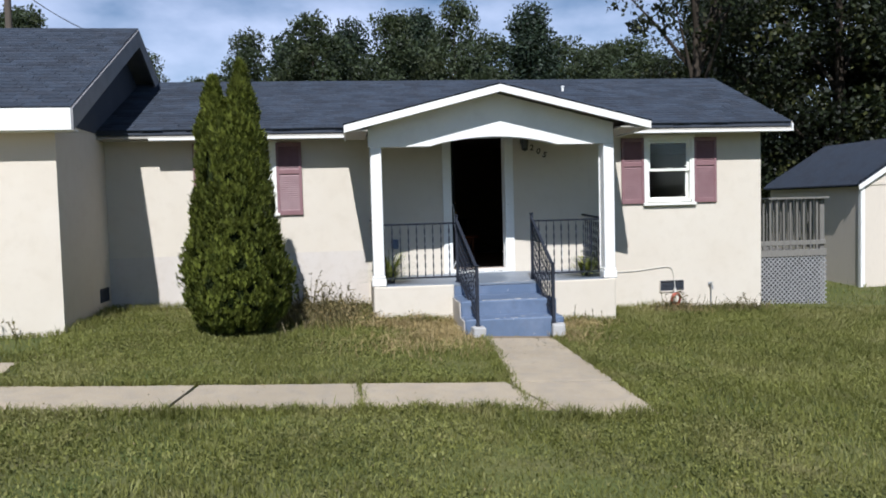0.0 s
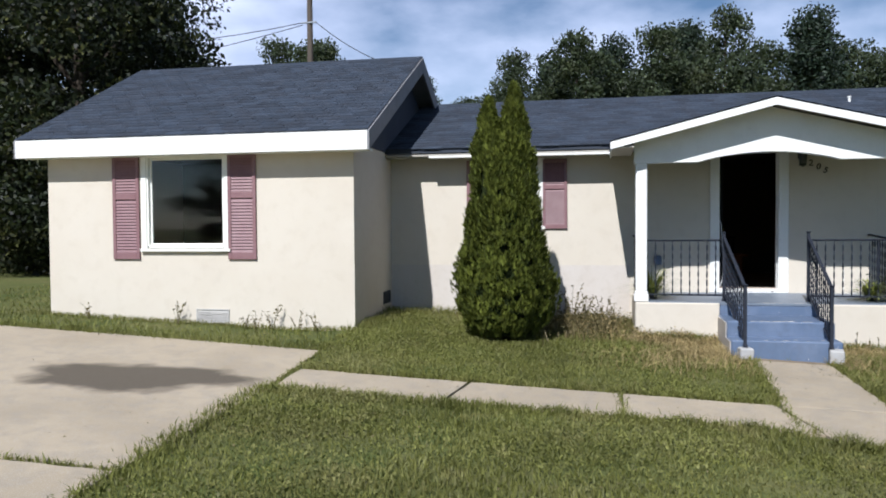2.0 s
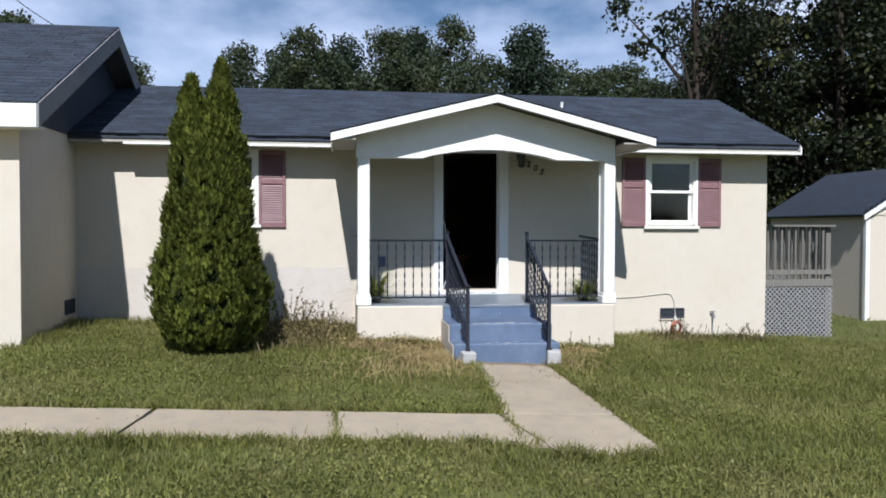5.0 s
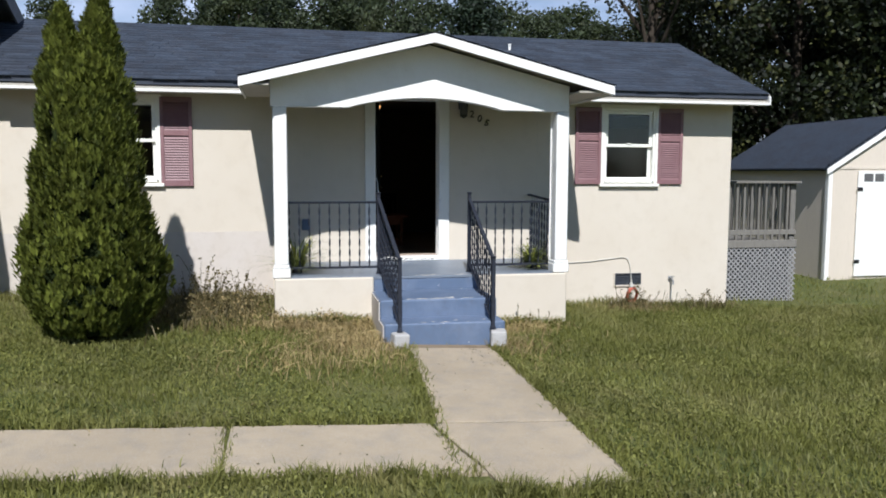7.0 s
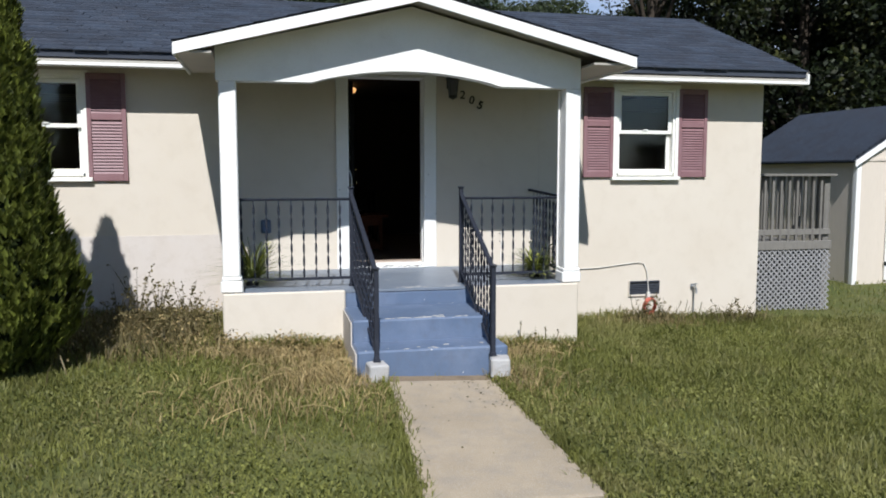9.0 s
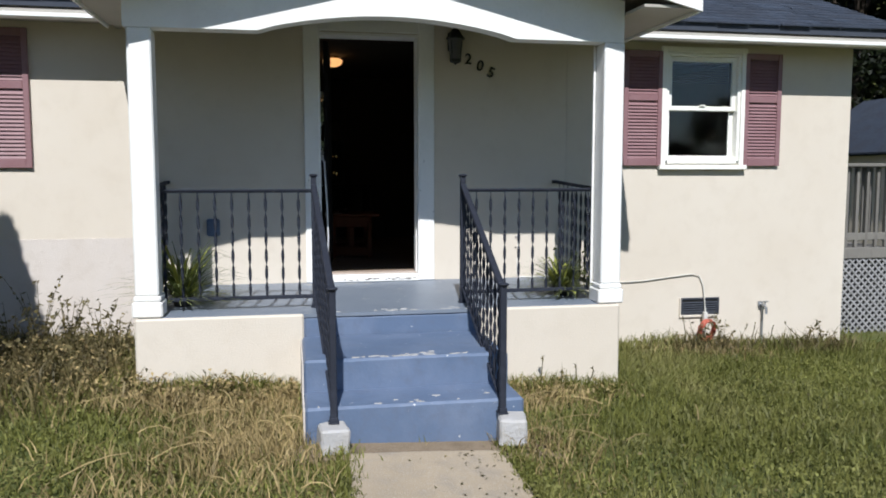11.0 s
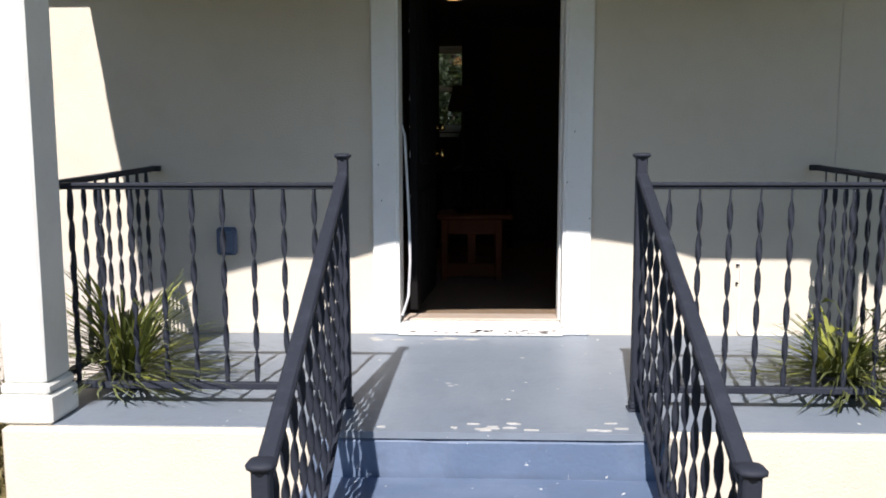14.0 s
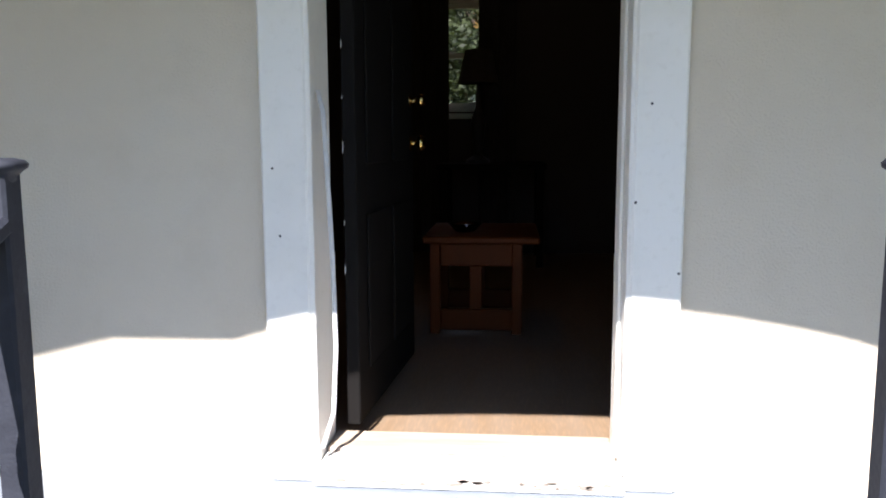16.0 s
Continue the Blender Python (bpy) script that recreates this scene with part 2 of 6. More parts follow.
PALE_METAL = material("pale_vent_paint", (0.46, 0.44, 0.41), 0.7, tones=[(9, 0.45, 0.7, (0.36, 0.34, 0.31), 0.6), (50, 0.55, 0.75, (0.25, 0.2, 0.15), 0.3)])
ORANGE = material("orange_hose", (0.42, 0.10, 0.06), 0.5, tones=[(20, 0.5, 0.7, (0.45, 0.1, 0.05), 0.5)])
CORD = material("white_cable", (0.62, 0.60, 0.54), 0.5, tones=[(12, 0.45, 0.7, (0.45, 0.43, 0.38), 0.6)])
LAMINATE = material("laminate_floor", (0.20, 0.15, 0.108), 0.4, tones=[(5, 0.42, 0.7, (0.19, 0.125, 0.07), 0.7), (40, 0.45, 0.7, (0.31, 0.215, 0.135), 0.5)], stretch=(3, 0.4, 1), obj_rand=0.12)
TABLE_WOOD = material("red_brown_table_wood", (0.105, 0.025, 0.004), 0.5, tones=[(12, 0.42, 0.7, (0.08, 0.02, 0.004), 0.6)], stretch=(1, 1, 0.2), spec=0.12)
# near-black paint puts the unlit room's darkness into the colour
ROOM = material("shade_dark_room_paint", (0.05, 0.043, 0.036), 0.9, tones=[(1.5, 0.42, 0.7, (0.05, 0.043, 0.036), 0.5)], bump=0.1)
DOOR_DARK = material("dark_door_paint", (0.006, 0.0055, 0.0055), 0.75, tones=[(8, 0.45, 0.7, (0.010, 0.009, 0.009), 0.5)], spec=0.12)
CURTAIN = material("dark_curtain", (0.03, 0.026, 0.024), 0.9, tones=[(12, 0.42, 0.7, (0.05, 0.045, 0.04), 0.6)], stretch=(6, 6, 0.5))
BLIND = material("window_blind", (0.10, 0.10, 0.10), 0.8, tones=[(5, 0.42, 0.7, (0.07, 0.07, 0.07), 0.6)])
SHADE = material("lamp_shade_cloth", (0.04, 0.035, 0.03), 0.9, tones=[(40, 0.42, 0.7, (0.06, 0.05, 0.045), 0.6)])
GREY_FLAKE = material("bare_sill_wood", (0.24, 0.21, 0.18), 0.9, tones=[(40, 0.45, 0.7, (0.15, 0.13, 0.11), 0.6)])
POLE_WOOD = material("pole_wood", (0.10, 0.08, 0.062), 0.9, tones=[(14, 0.42, 0.7, (0.06, 0.048, 0.038), 0.7)], stretch=(1, 1, 0.1), bump=0.4)
PUTTY = material("weather_strip", (0.6, 0.6, 0.6), 0.4, tones=[(12, 0.45, 0.7, (0.45, 0.45, 0.46), 0.6)])

GLASS = bpy.data.materials.new("window_glass")
GLASS.use_nodes = True
g = GLASS.node_tree.nodes["Principled BSDF"]
g.inputs["Base Color"].default_value, g.inputs["Roughness"].default_value = (0.86, 0.89, 0.9, 1), 0.03
g.inputs["Transmission Weight"].default_value, g.inputs["IOR"].default_value = 1.0, 1.45

GLOW = bpy.data.materials.new("warm_lamp_glass")
GLOW.use_nodes = True
g = GLOW.node_tree.nodes["Principled BSDF"]
g.inputs["Base Color"].default_value = (0.8, 0.55, 0.3, 1)
g.inputs["Emission Color"].default_value, g.inputs["Emission Strength"].default_value = (1.0, 0.5, 0.16, 1), 0.9


# ---- building helpers ----
def mesh_of(bm, name, mat, smooth=False):
    me = bpy.data.meshes.new(name)
    bm.normal_update()
    bm.to_mesh(me)
    bm.free()
    if mat:
        me.materials.append(mat)
    if smooth:
        me.shade_smooth()
    return me


def part(name, bm, mat, parent=None, label="", smooth=False):
    """One mesh object under a thing or part; bm may be a ready mesh. Its points are in the world."""
    me = bm if isinstance(bm, bpy.types.Mesh) else mesh_of(bm, name, mat, smooth)
    ob = new(name, me)
    if parent:
        ob.parent = parent
        up = parent.matrix_basis if parent.parent is None else parent.parent.matrix_basis @ parent.matrix_parent_inverse @ parent.matrix_basis
        ob.matrix_parent_inverse = up.inverted()
    if label:
        ob["label"] = label
    return ob


def thing(name, place, label, category, group="", kind=""):
    ob = new(name)
    ob.empty_display_size = 0.1
    ob.matrix_basis = Matrix.Translation(place)
    return tagged(ob, label, category, group, kind)


def box(bm, x0, x1, y0, y1, z0, z1, bevel=0.0, m=None):
    vs = bmesh.ops.create_cube(bm, size=1.0)["verts"]
    bmesh.ops.scale(bm, vec=(x1 - x0, y1 - y0, z1 - z0), verts=vs)
    bmesh.ops.translate(bm, vec=((x0 + x1) / 2, (y0 + y1) / 2, (z0 + z1) / 2), verts=vs)
    if bevel:
        es = list({e for v in vs for e in v.link_edges})
        got = bmesh.ops.bevel(bm, geom=es, offset=bevel, segments=1, affect="EDGES")
        vs = list({v for f in got["faces"] for v in f.verts} | {v for v in vs if v.is_valid})
    if m is not None:
        bmesh.ops.transform(bm, matrix=m, verts=vs)
    return vs


def boxes(*rows, bevel=0.0):
    bm = bmesh.new()
    for r in rows:
        box(bm, *r, bevel=bevel)
    return bm


def prism(outline, lo, hi, axis):
    """An outline of (a, b) pushed along an axis: 'y' gives (a, ., b), 'x' gives (., a, b), 'z' gives (a, b, .)."""
    bm = bmesh.new()
    put = {"y": lambda a, b, c: (a, c, b), "x": lambda a, b, c: (c, a, b), "z": lambda a, b, c: (a, b, c)}[axis]
    one = [bm.verts.new(put(a, b, lo)) for a, b in outline]
    two = [bm.verts.new(put(a, b, hi)) for a, b in outline]
    bm.faces.new(one)
    bm.faces.new(two[::-1])
    for i in range(len(one)):
        j = (i + 1) % len(one)
        bm.faces.new((one[j], one[i], two[i], two[j]))
    bmesh.ops.recalc_face_normals(bm, faces=bm.faces)
    return bm


def tube(bm, points, radius, sides=8):
    """A round tube along points; radius may be a list."""
    rings = []
    n = len(points)
    for i, p in enumerate(points):
        p = Vector(p)
        d = (Vector(points[min(i + 1, n - 1)]) - Vector(points[max(i - 1, 0)])).normalized()
        a = d.cross(Vector((0, 0, 1)) if abs(d.z) < 0.9 else Vector((1, 0, 0))).normalized()
        b = d.cross(a)
        r = radius[i] if isinstance(radius, (list, tuple)) else radius
        rings.append([bm.verts.new(p + r * (a * math.cos(k * math.tau / sides) + b * math.sin(k * math.tau / sides))) for k in range(sides)])
    for one, two in zip(rings, rings[1:]):
        for k in range(sides):
            bm.faces.new((one[k], one[(k + 1) % sides], two[(k + 1) % sides], two[k]))
    bm.faces.new(rings[0][::-1])
    bm.faces.new(rings[-1])
    return bm


def lathe(profile, x, y, sides=16):
    """A turned solid from (radius, z) pairs."""
    bm = bmesh.new()
    rings = [[bm.verts.new((x + r * math.cos(k * math.tau / sides), y + r * math.sin(k * math.tau / sides), z)) for k in range(sides)] for r, z in profile]
    for one, two in zip(rings, rings[1:]):
        for k in range(sides):
            bm.faces.new((one[k], one[(k + 1) % sides], two[(k + 1) % sides], two[k]))
    bm.faces.new(rings[0][::-1])
    bm.faces.new(rings[-1])
    bmesh.ops.recalc_face_normals(bm, faces=bm.faces)
    return bm


def holed_wall(x0, x1, z0, z1, y0, y1, holes, turn=False):
    """A thick wall along x with openings (x0, x1, z0, z1) that go through; turn: along y instead."""
    xs = sorted({x0, x1, *[h[0] for h in holes], *[h[1] for h in holes]})
    zs = sorted({z0, z1, *[h[2] for h in holes], *[h[3] for h in holes]})
    solid = {}
    for i in range(len(xs) - 1):
        for k in range(len(zs) - 1):
            cx, cz = (xs[i] + xs[i + 1]) / 2, (zs[k] + zs[k + 1]) / 2
            solid[i, k] = not any(h[0] < cx < h[1] and h[2] < cz < h[3] for h in holes)
    bm = bmesh.new()

    def quad(*ps):
        bm.faces.new([bm.verts.new((p[1], p[0], p[2]) if turn else p) for p in ps])

    for (i, k), full in solid.items():
        if not full:
            continue
        a, b, c, d = xs[i], xs[i + 1], zs[k], zs[k + 1]
        quad((a, y0, c), (b, y0, c), (b, y0, d), (a, y0, d))
        quad((a, y1, c), (a, y1, d), (b, y1, d), (b, y1, c))
        if not solid.get((i - 1, k)):
            quad((a, y0, c), (a, y0, d), (a, y1, d), (a, y1, c))
        if not solid.get((i + 1, k)):
            quad((b, y0, c), (b, y1, c), (b, y1, d), (b, y0, d))
        if not solid.get((i, k - 1)):
            quad((a, y0, c), (a, y1, c), (b, y1, c), (b, y0, c))
        if not solid.get((i, k + 1)):
            quad((a, y0, d), (b, y0, d), (b, y1, d), (a, y1, d))
    bmesh.ops.remove_doubles(bm, verts=bm.verts, dist=1e-5)
    bmesh.ops.recalc_face_normals(bm, faces=bm.faces)
    return bm


def soup(name, verts, faces_per, mat):
    """A mesh of many like pieces: verts is (n, k, 3), faces_per a list of index tuples into k."""
    v = np.asarray(verts, np.float32)
    n, k = v.shape[:2]
    me = bpy.data.meshes.new(name)
    me.vertices.add(n * k)
    me.vertices.foreach_set("co", v.reshape(-1))
    starts, loops, at = [], [], 0
    for f in faces_per:
        starts.append(len(f))
    size = sum(starts)
    idx = np.concatenate([np.array(f) for f in faces_per])
    allidx = (np.arange(n)[:, None] * k + idx[None]).reshape(-1)
    begin = np.concatenate([[0], np.cumsum(starts)[:-1]])
    allbegin = (np.arange(n)[:, None] * size + begin[None]).reshape(-1)
    me.loops.add(n * size)
    me.loops.foreach_set("vertex_index", allidx.astype(np.int32))
    me.polygons.add(n * len(faces_per))
    me.polygons.foreach_set("loop_start", allbegin.astype(np.int32))
    me.update(calc_edges=True)
    me.materials.append(mat)
    return me


def ground_z(x, y):
    """The lawn falls gently to the right and a little towards the street, and dips along the wing."""
    dip = 0.09 * np.clip((-5.2 - x) / 1.2, 0, 1) * np.clip((y + 3.6) / 1.2, 0, 1)
    return -0.072 - 0.042 * np.clip(x, -11, 6) + 0.012 * (np.clip(y, -13, 3) + 5) - dip


# ---- ground and paving ----
def lattice_ground():
    def ticks(lo, hi, step, far):
        near = list(np.arange(lo, hi + 1e-6, step))
        return [-far, -far / 2, -far / 5, lo - 20, lo - 8, lo - 3] + near + [hi + 3, hi + 8, hi + 20, far / 5, far / 2, far]
    xs, ys = ticks(-16, 14, 0.25, 400), ticks(-15, 8, 0.25, 400)
    gx, gy = np.meshgrid(xs, ys, indexing="ij")
    gz = ground_z(gx, gy) + 0.012 * np.sin(gx * 2.3 + 0.7) * np.sin(gy * 1.9) + 0.008 * np.sin(gx * 5.1) * np.sin(gy * 4.3 + 1)
    gz -= 0.025
    me = bpy.data.meshes.new("ground")
    nx, ny = len(xs), len(ys)
    verts = np.stack([gx, gy, gz], -1).reshape(-1, 3)
    i, j = np.meshgrid(np.arange(nx - 1), np.arange(ny - 1), indexing="ij")
    a = (i * ny + j).reshape(-1)
    me.from_pydata(verts.tolist(), [], np.stack([a, a + ny, a + ny + 1, a + 1], -1).tolist())
    me.materials.append(SOIL)
    me.shade_smooth()
    return tagged(new("ground", me), "uneven patchy green lawn with worn spots", "lawn", kind="structure")


lattice_ground()


def paving(name, outline, parent, mat=CONCRETE, lift=0.0, thick=0.12, label=""):
    """A worn slab whose top follows the ground; the edge is cut into short uneven bits."""
    pts = []
    n = len(outline)
    for i in range(n):
        a, b = Vector((*outline[i], 0)), Vector((*outline[(i + 1) % n], 0))
        bits = max(1, int((b - a).length / 0.18))
        side = (b - a).normalized().cross(Vector((0, 0, 1)))
        for k in range(bits):
            p = a.lerp(b, k / bits)
            if k:
                p += side * random.uniform(-0.012, 0.012)
            pts.append(p)
    bm = bmesh.new()
    c = sum(pts, Vector()) / len(pts)
    top = [bm.verts.new((p.x, p.y, float(ground_z(p.x, p.y)) + lift - 0.006)) for p in pts]
    inner = [bm.verts.new((*(p + (c - p).normalized() * 0.03).xy, float(ground_z(p.x, p.y)) + lift)) for p in pts]
    low = [bm.verts.new((v.co.x, v.co.y, v.co.z - thick)) for v in top]
    m = len(pts)
    for i in range(m):
        j = (i + 1) % m
        bm.faces.new((low[i], low[j], top[j], top[i]))
        bm.faces.new((top[i], top[j], inner[j], inner[i]))
    bm.faces.new(inner)
    bmesh.ops.triangulate(bm, faces=[f for f in bm.faces if len(f.verts) > 4])
    bmesh.ops.recalc_face_normals(bm, faces=bm.faces)
    return part(name, bm, mat, parent, label)


walkway = thing("pavement", (0, -4, -0.08), "cracked pale concrete front walk crossing the lawn", "pavement", kind="structure")
SIDEWALK = [[(-5.16, -5.9), (-3.555, -5.93), (-3.46, -5.08), (-5.21, -5.06)], [(-3.52, -5.93), (-1.985, -5.95), (-1.985, -5.08), (-3.42, -5.08)], [(-1.955, -5.96), (-0.40, -6.02), (-0.60, -5.08), (-1.955, -5.08)]]
for outline in SIDEWALK:
    paving("slab", outline, walkway)
paving("slab", [(-0.35, -6.22), (0.47, -6.34), (0.47, -5.09), (-0.56, -5.09)], walkway)
paving("slab", [(-0.53, -5.06), (0.47, -5.06), (0.50, -2.72), (-0.36, -2.72)], walkway)

DRIVE = [(-13.5, -8.32), (-5.14, -8.32), (-5.17, -6.4), (-5.3, -5.0), (-5.40, -4.0), (-7.6, -3.86), (-13.5, -3.7)]
drive = thing("road", (-8, -6, 0.2), "broad pale concrete parking pad with a dark damp stain", "driveway", kind="structure")
paving("slab", DRIVE, drive, STAINED)
paving("slab", [(-13.5, -14.5), (-4.6, -14.5), (-5.14, -8.37), (-13.5, -8.37)], drive)
# ---- the house: main part ----
DOOR = (-0.415, 0.468, 0.60, 2.71)
WIN_R = (2.80, 3.56, 1.60, 2.63)
WIN_L = (-3.86, -3.12, 1.60, 2.63)
BACK_WIN = (-0.68, -0.02, 1.76, 2.66)
wall_front = tagged(part("wall_front", holed_wall(-5.6, 4.76, -0.6, 2.86, 0.0, 0.16, [DOOR, WIN_R, WIN_L]), STUCCO), "cream painted stucco front wall of the house", "wall", kind="structure")
tagged(part("wall_back", holed_wall(-5.6, 4.76, -0.6, 2.86, 4.45, 4.6, [BACK_WIN]), STUCCO), "cream stucco back wall", "wall", kind="structure")
wall_right = thing("wall_right", (4.7, 2.3, -0.2), "cream stucco gable end wall of the house", "wall", kind="structure")
part("wall_face", prism([(0.16, -0.6), (4.45, -0.6), (4.45, 2.86), (2.3, 3.80), (0.16, 2.92)], 4.6, 4.76, "x"), STUCCO, wall_right)
tagged(part("wall_base", boxes((-5.6, -1.74, -0.005, 0.0, -0.6, 0.97)), STUCCO_LOW), "slightly darker stucco skirt along the wall foot", "wall", kind="structure")

tagged(part("wall_seam", boxes((1.83, 1.833, -0.0025, 0.0, 0.57, 2.70)), STUCCO_LOW), "thin vertical crack where two plaster coats meet", "crack", kind="structure")

# inside; walls and ceiling carry the room's shade in their paint
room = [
    ("wall_inner_front", holed_wall(-5.2, 4.6, 0.5, 2.84, 0.163, 0.20, [DOOR, WIN_R, WIN_L]), ROOM, "inner wall with the room's shade put in its paint"),
    ("wall_inner_back", holed_wall(-2.6, 4.6, 0.5, 2.84, 4.40, 4.447, [BACK_WIN]), ROOM, "inner wall with the room's shade put in its paint"),
    ("wall_inner_left", boxes((-2.6, -2.5, 0.2, 4.4, 0.5, 2.84)), ROOM, "inner wall with the room's shade put in its paint"),
    ("wall_inner_right", boxes((2.2, 2.3, 0.2, 4.4, 0.5, 2.84)), ROOM, "inner wall with the room's shade put in its paint"),
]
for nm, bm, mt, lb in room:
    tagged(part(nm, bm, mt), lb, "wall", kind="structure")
tagged(part("ceiling", boxes((-5.2, 4.6, 0.2, 4.4, 2.84, 2.862)), ROOM), "room ceiling with the room's shade put in its paint", "ceiling", kind="structure")
floor = tagged(part("floor", boxes((-5.2, 4.6, 0.17, 4.4, 0.40, 0.605)), LAMINATE), "light brown laminate plank floor", "floor", kind="structure")


# ---- roofs ----
def shingled(name, corner, along, up, width, height, parent, clip=None, row=0.142, tab=0.31):
    """Tabs laid course by course on a slope, joined into one mesh. clip(point) says which tabs stay."""
    corner, along, up = Vector(corner), Vector(along).normalized(), Vector(up).normalized()
    out = along.cross(up)
    quads = []
    rows = int(math.ceil(height / row))
    for r in range(rows):
        off = (r % 3) * tab / 3 + random.uniform(0, 0.03)
        s = -off
        while s < width:
            a, b = max(s, 0), min(s + tab - 0.006, width)
            s += tab
            if b - a < 0.02:
                continue
            lo, hi = r * row, min((r + 1) * row + 0.02, height)
            drop = random.uniform(-0.007, 0.007)
            mid = corner + along * (a + b) / 2 + up * (lo + hi) / 2
            if clip and not clip(mid):
                continue
            lift = random.uniform(0.010, 0.015)
            p = [corner + along * a + up * (lo + drop) + out * lift, corner + along * b + up * (lo + drop) + out * lift,
                 corner + along * b + up * hi + out * 0.003, corner + along * a + up * hi + out * 0.003,
                 corner + along * a + up * (lo + drop) + out * 0.0, corner + along * b + up * (lo + drop) + out * 0.0]
            quads.append([tuple(q) for q in p])
    me = soup(name, quads, [(0, 1, 2, 3), (4, 5, 1, 0)], SHINGLE)
    ob = part(name, me, None, parent, "dark blue-grey asphalt shingle tabs")
    ob["kind"] = "stuff"
    return ob


# main roof: ridge along x
EY, EZ, RY, RZ = -0.37, 2.84, 2.30, 3.93
LX, RX = -5.0, 5.08
roof = thing("roof", (0, 2.3, 2.7), "low dark blue-grey shingle gable roof", "roof", kind="structure")
PITCH = (RZ - EZ) / (RY - EY)
for x0, x1, ys in ((-6.2, -1.73, EY), (-1.729, 1.769, 0.02), (1.77, RX, EY)):
    zs = EZ + PITCH * (ys - EY)
    part("deck_board", prism([(ys, zs - 0.07), (RY, RZ - 0.07), (2 * RY - EY, EZ - 0.07), (2 * RY - EY, EZ), (RY, RZ), (ys, zs)], x0, x1, "x"), GABLE_DARK, roof)
sl = math.hypot(RY - EY, RZ - EZ)
shingled("shingles", (-6.2, EY - 0.03, EZ - 0.005), (1, 0, 0), (0, RY - EY, RZ - EZ), RX + 6.2, sl + 0.03, roof, lambda p: not (-1.75 < p.x < 1.78 and p.y < 0.05))
shingled("shingles", (RX, 2 * RY - EY + 0.03, EZ - 0.005), (-1, 0, 0), (0, EY - RY, RZ - EZ), RX + 6.2, sl + 0.03, roof)
part("ridge_cap", prism([(RY - 0.13, RZ - 0.045), (RY, RZ + 0.022), (RY + 0.13, RZ - 0.045), (RY, RZ + 0.006)], -6.2, RX + 0.005, "x"), SHINGLE, roof)
for nm, x0, x1 in (("fascia", -5.59, -2.0), ("fascia", 2.1, RX)):
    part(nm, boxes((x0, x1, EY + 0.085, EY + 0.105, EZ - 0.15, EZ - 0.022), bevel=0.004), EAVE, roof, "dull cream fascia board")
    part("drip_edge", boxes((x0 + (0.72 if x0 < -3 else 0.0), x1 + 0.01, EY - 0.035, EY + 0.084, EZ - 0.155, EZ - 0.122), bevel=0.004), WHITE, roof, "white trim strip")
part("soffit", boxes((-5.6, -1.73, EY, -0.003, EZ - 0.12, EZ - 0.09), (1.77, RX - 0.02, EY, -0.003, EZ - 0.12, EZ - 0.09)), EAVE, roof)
part("gutter_end", boxes((RX - 0.01, RX + 0.015, EY - 0.045, EY + 0.1, EZ - 0.155, EZ - 0.03), bevel=0.004), WHITE, roof)
part("rake_board", prism([(EY, EZ - 0.15), (RY, RZ - 0.15), (2 * RY - EY, EZ - 0.15), (2 * RY - EY, EZ - 0.01), (RY, RZ - 0.01), (EY, EZ - 0.01)], RX + 0.001, RX + 0.022, "x"), EAVE, roof)
part("vent_pipe", lathe([(0.022, 3.3), (0.022, 3.69), (0.03, 3.69), (0.03, 3.71), (0.015, 3.71)], 1.85, 1.5, 10), WHITE, roof, "small white vent pipe")

# ---- wing ----
WY, WX0, WX1 = -2.02, -10.50, -5.60
WEY, WEZ, WRY, WRZ = -2.32, 2.945, 1.01, 4.59
WIN_W = (-8.825, -7.57, 1.31, 2.676)
SLOPE = (WRZ - WEZ) / (WRY - WEY)
tagged(part("wall_wing_front", holed_wall(WX0, WX1, -0.4, 2.94, WY, WY + 0.16, [WIN_W]), STUCCO), "cream stucco front wall of the wing", "wall", kind="structure")
tagged(part("wall_wing_right", prism([(WY + 0.16, -0.4), (4.0, -0.4), (4.0, 2.90), (WRY, 2.90 + SLOPE * (WRY - WY - 0.16)), (WY + 0.16, 2.90)], WX1 - 0.16, WX1, "x"), STUCCO), "cream stucco side wall of the wing in shade", "wall", kind="structure")
tagged(part("wall_wing_left", prism([(WY + 0.16, -0.4), (4.0, -0.4), (4.0, 2.90), (WRY, 2.90 + SLOPE * (WRY - WY - 0.16)), (WY + 0.16, 2.90)], WX0, WX0 + 0.16, "x"), STUCCO), "cream stucco far side wall of the wing", "wall", kind="structure")
tagged(part("wall_wing_back", boxes((WX0 + 0.16, WX1 - 0.16, 3.84, 4.0, -0.4, 2.9)), STUCCO), "cream stucco back wall of the wing", "wall", kind="structure")
tagged(part("floor_wing", boxes((WX0 + 0.16, WX1 - 0.16, WY + 0.16, 3.84, 0.2, 0.4)), LAMINATE), "dim floor inside the wing", "floor", kind="structure")
tagged(part("wall_wing_inner", boxes((WX0 + 0.2, WX1 - 0.2, 1.6, 1.7, 0.4, 2.84)), ROOM), "inner wall behind the wing window, shade put in its paint", "wall", kind="structure")
tagged(part("ceiling_wing", boxes((WX0 + 0.16, WX1 - 0.16, WY + 0.16, 3.84, 2.85, 2.89)), ROOM), "ceiling inside the wing, shade put in its paint", "ceiling", kind="structure")

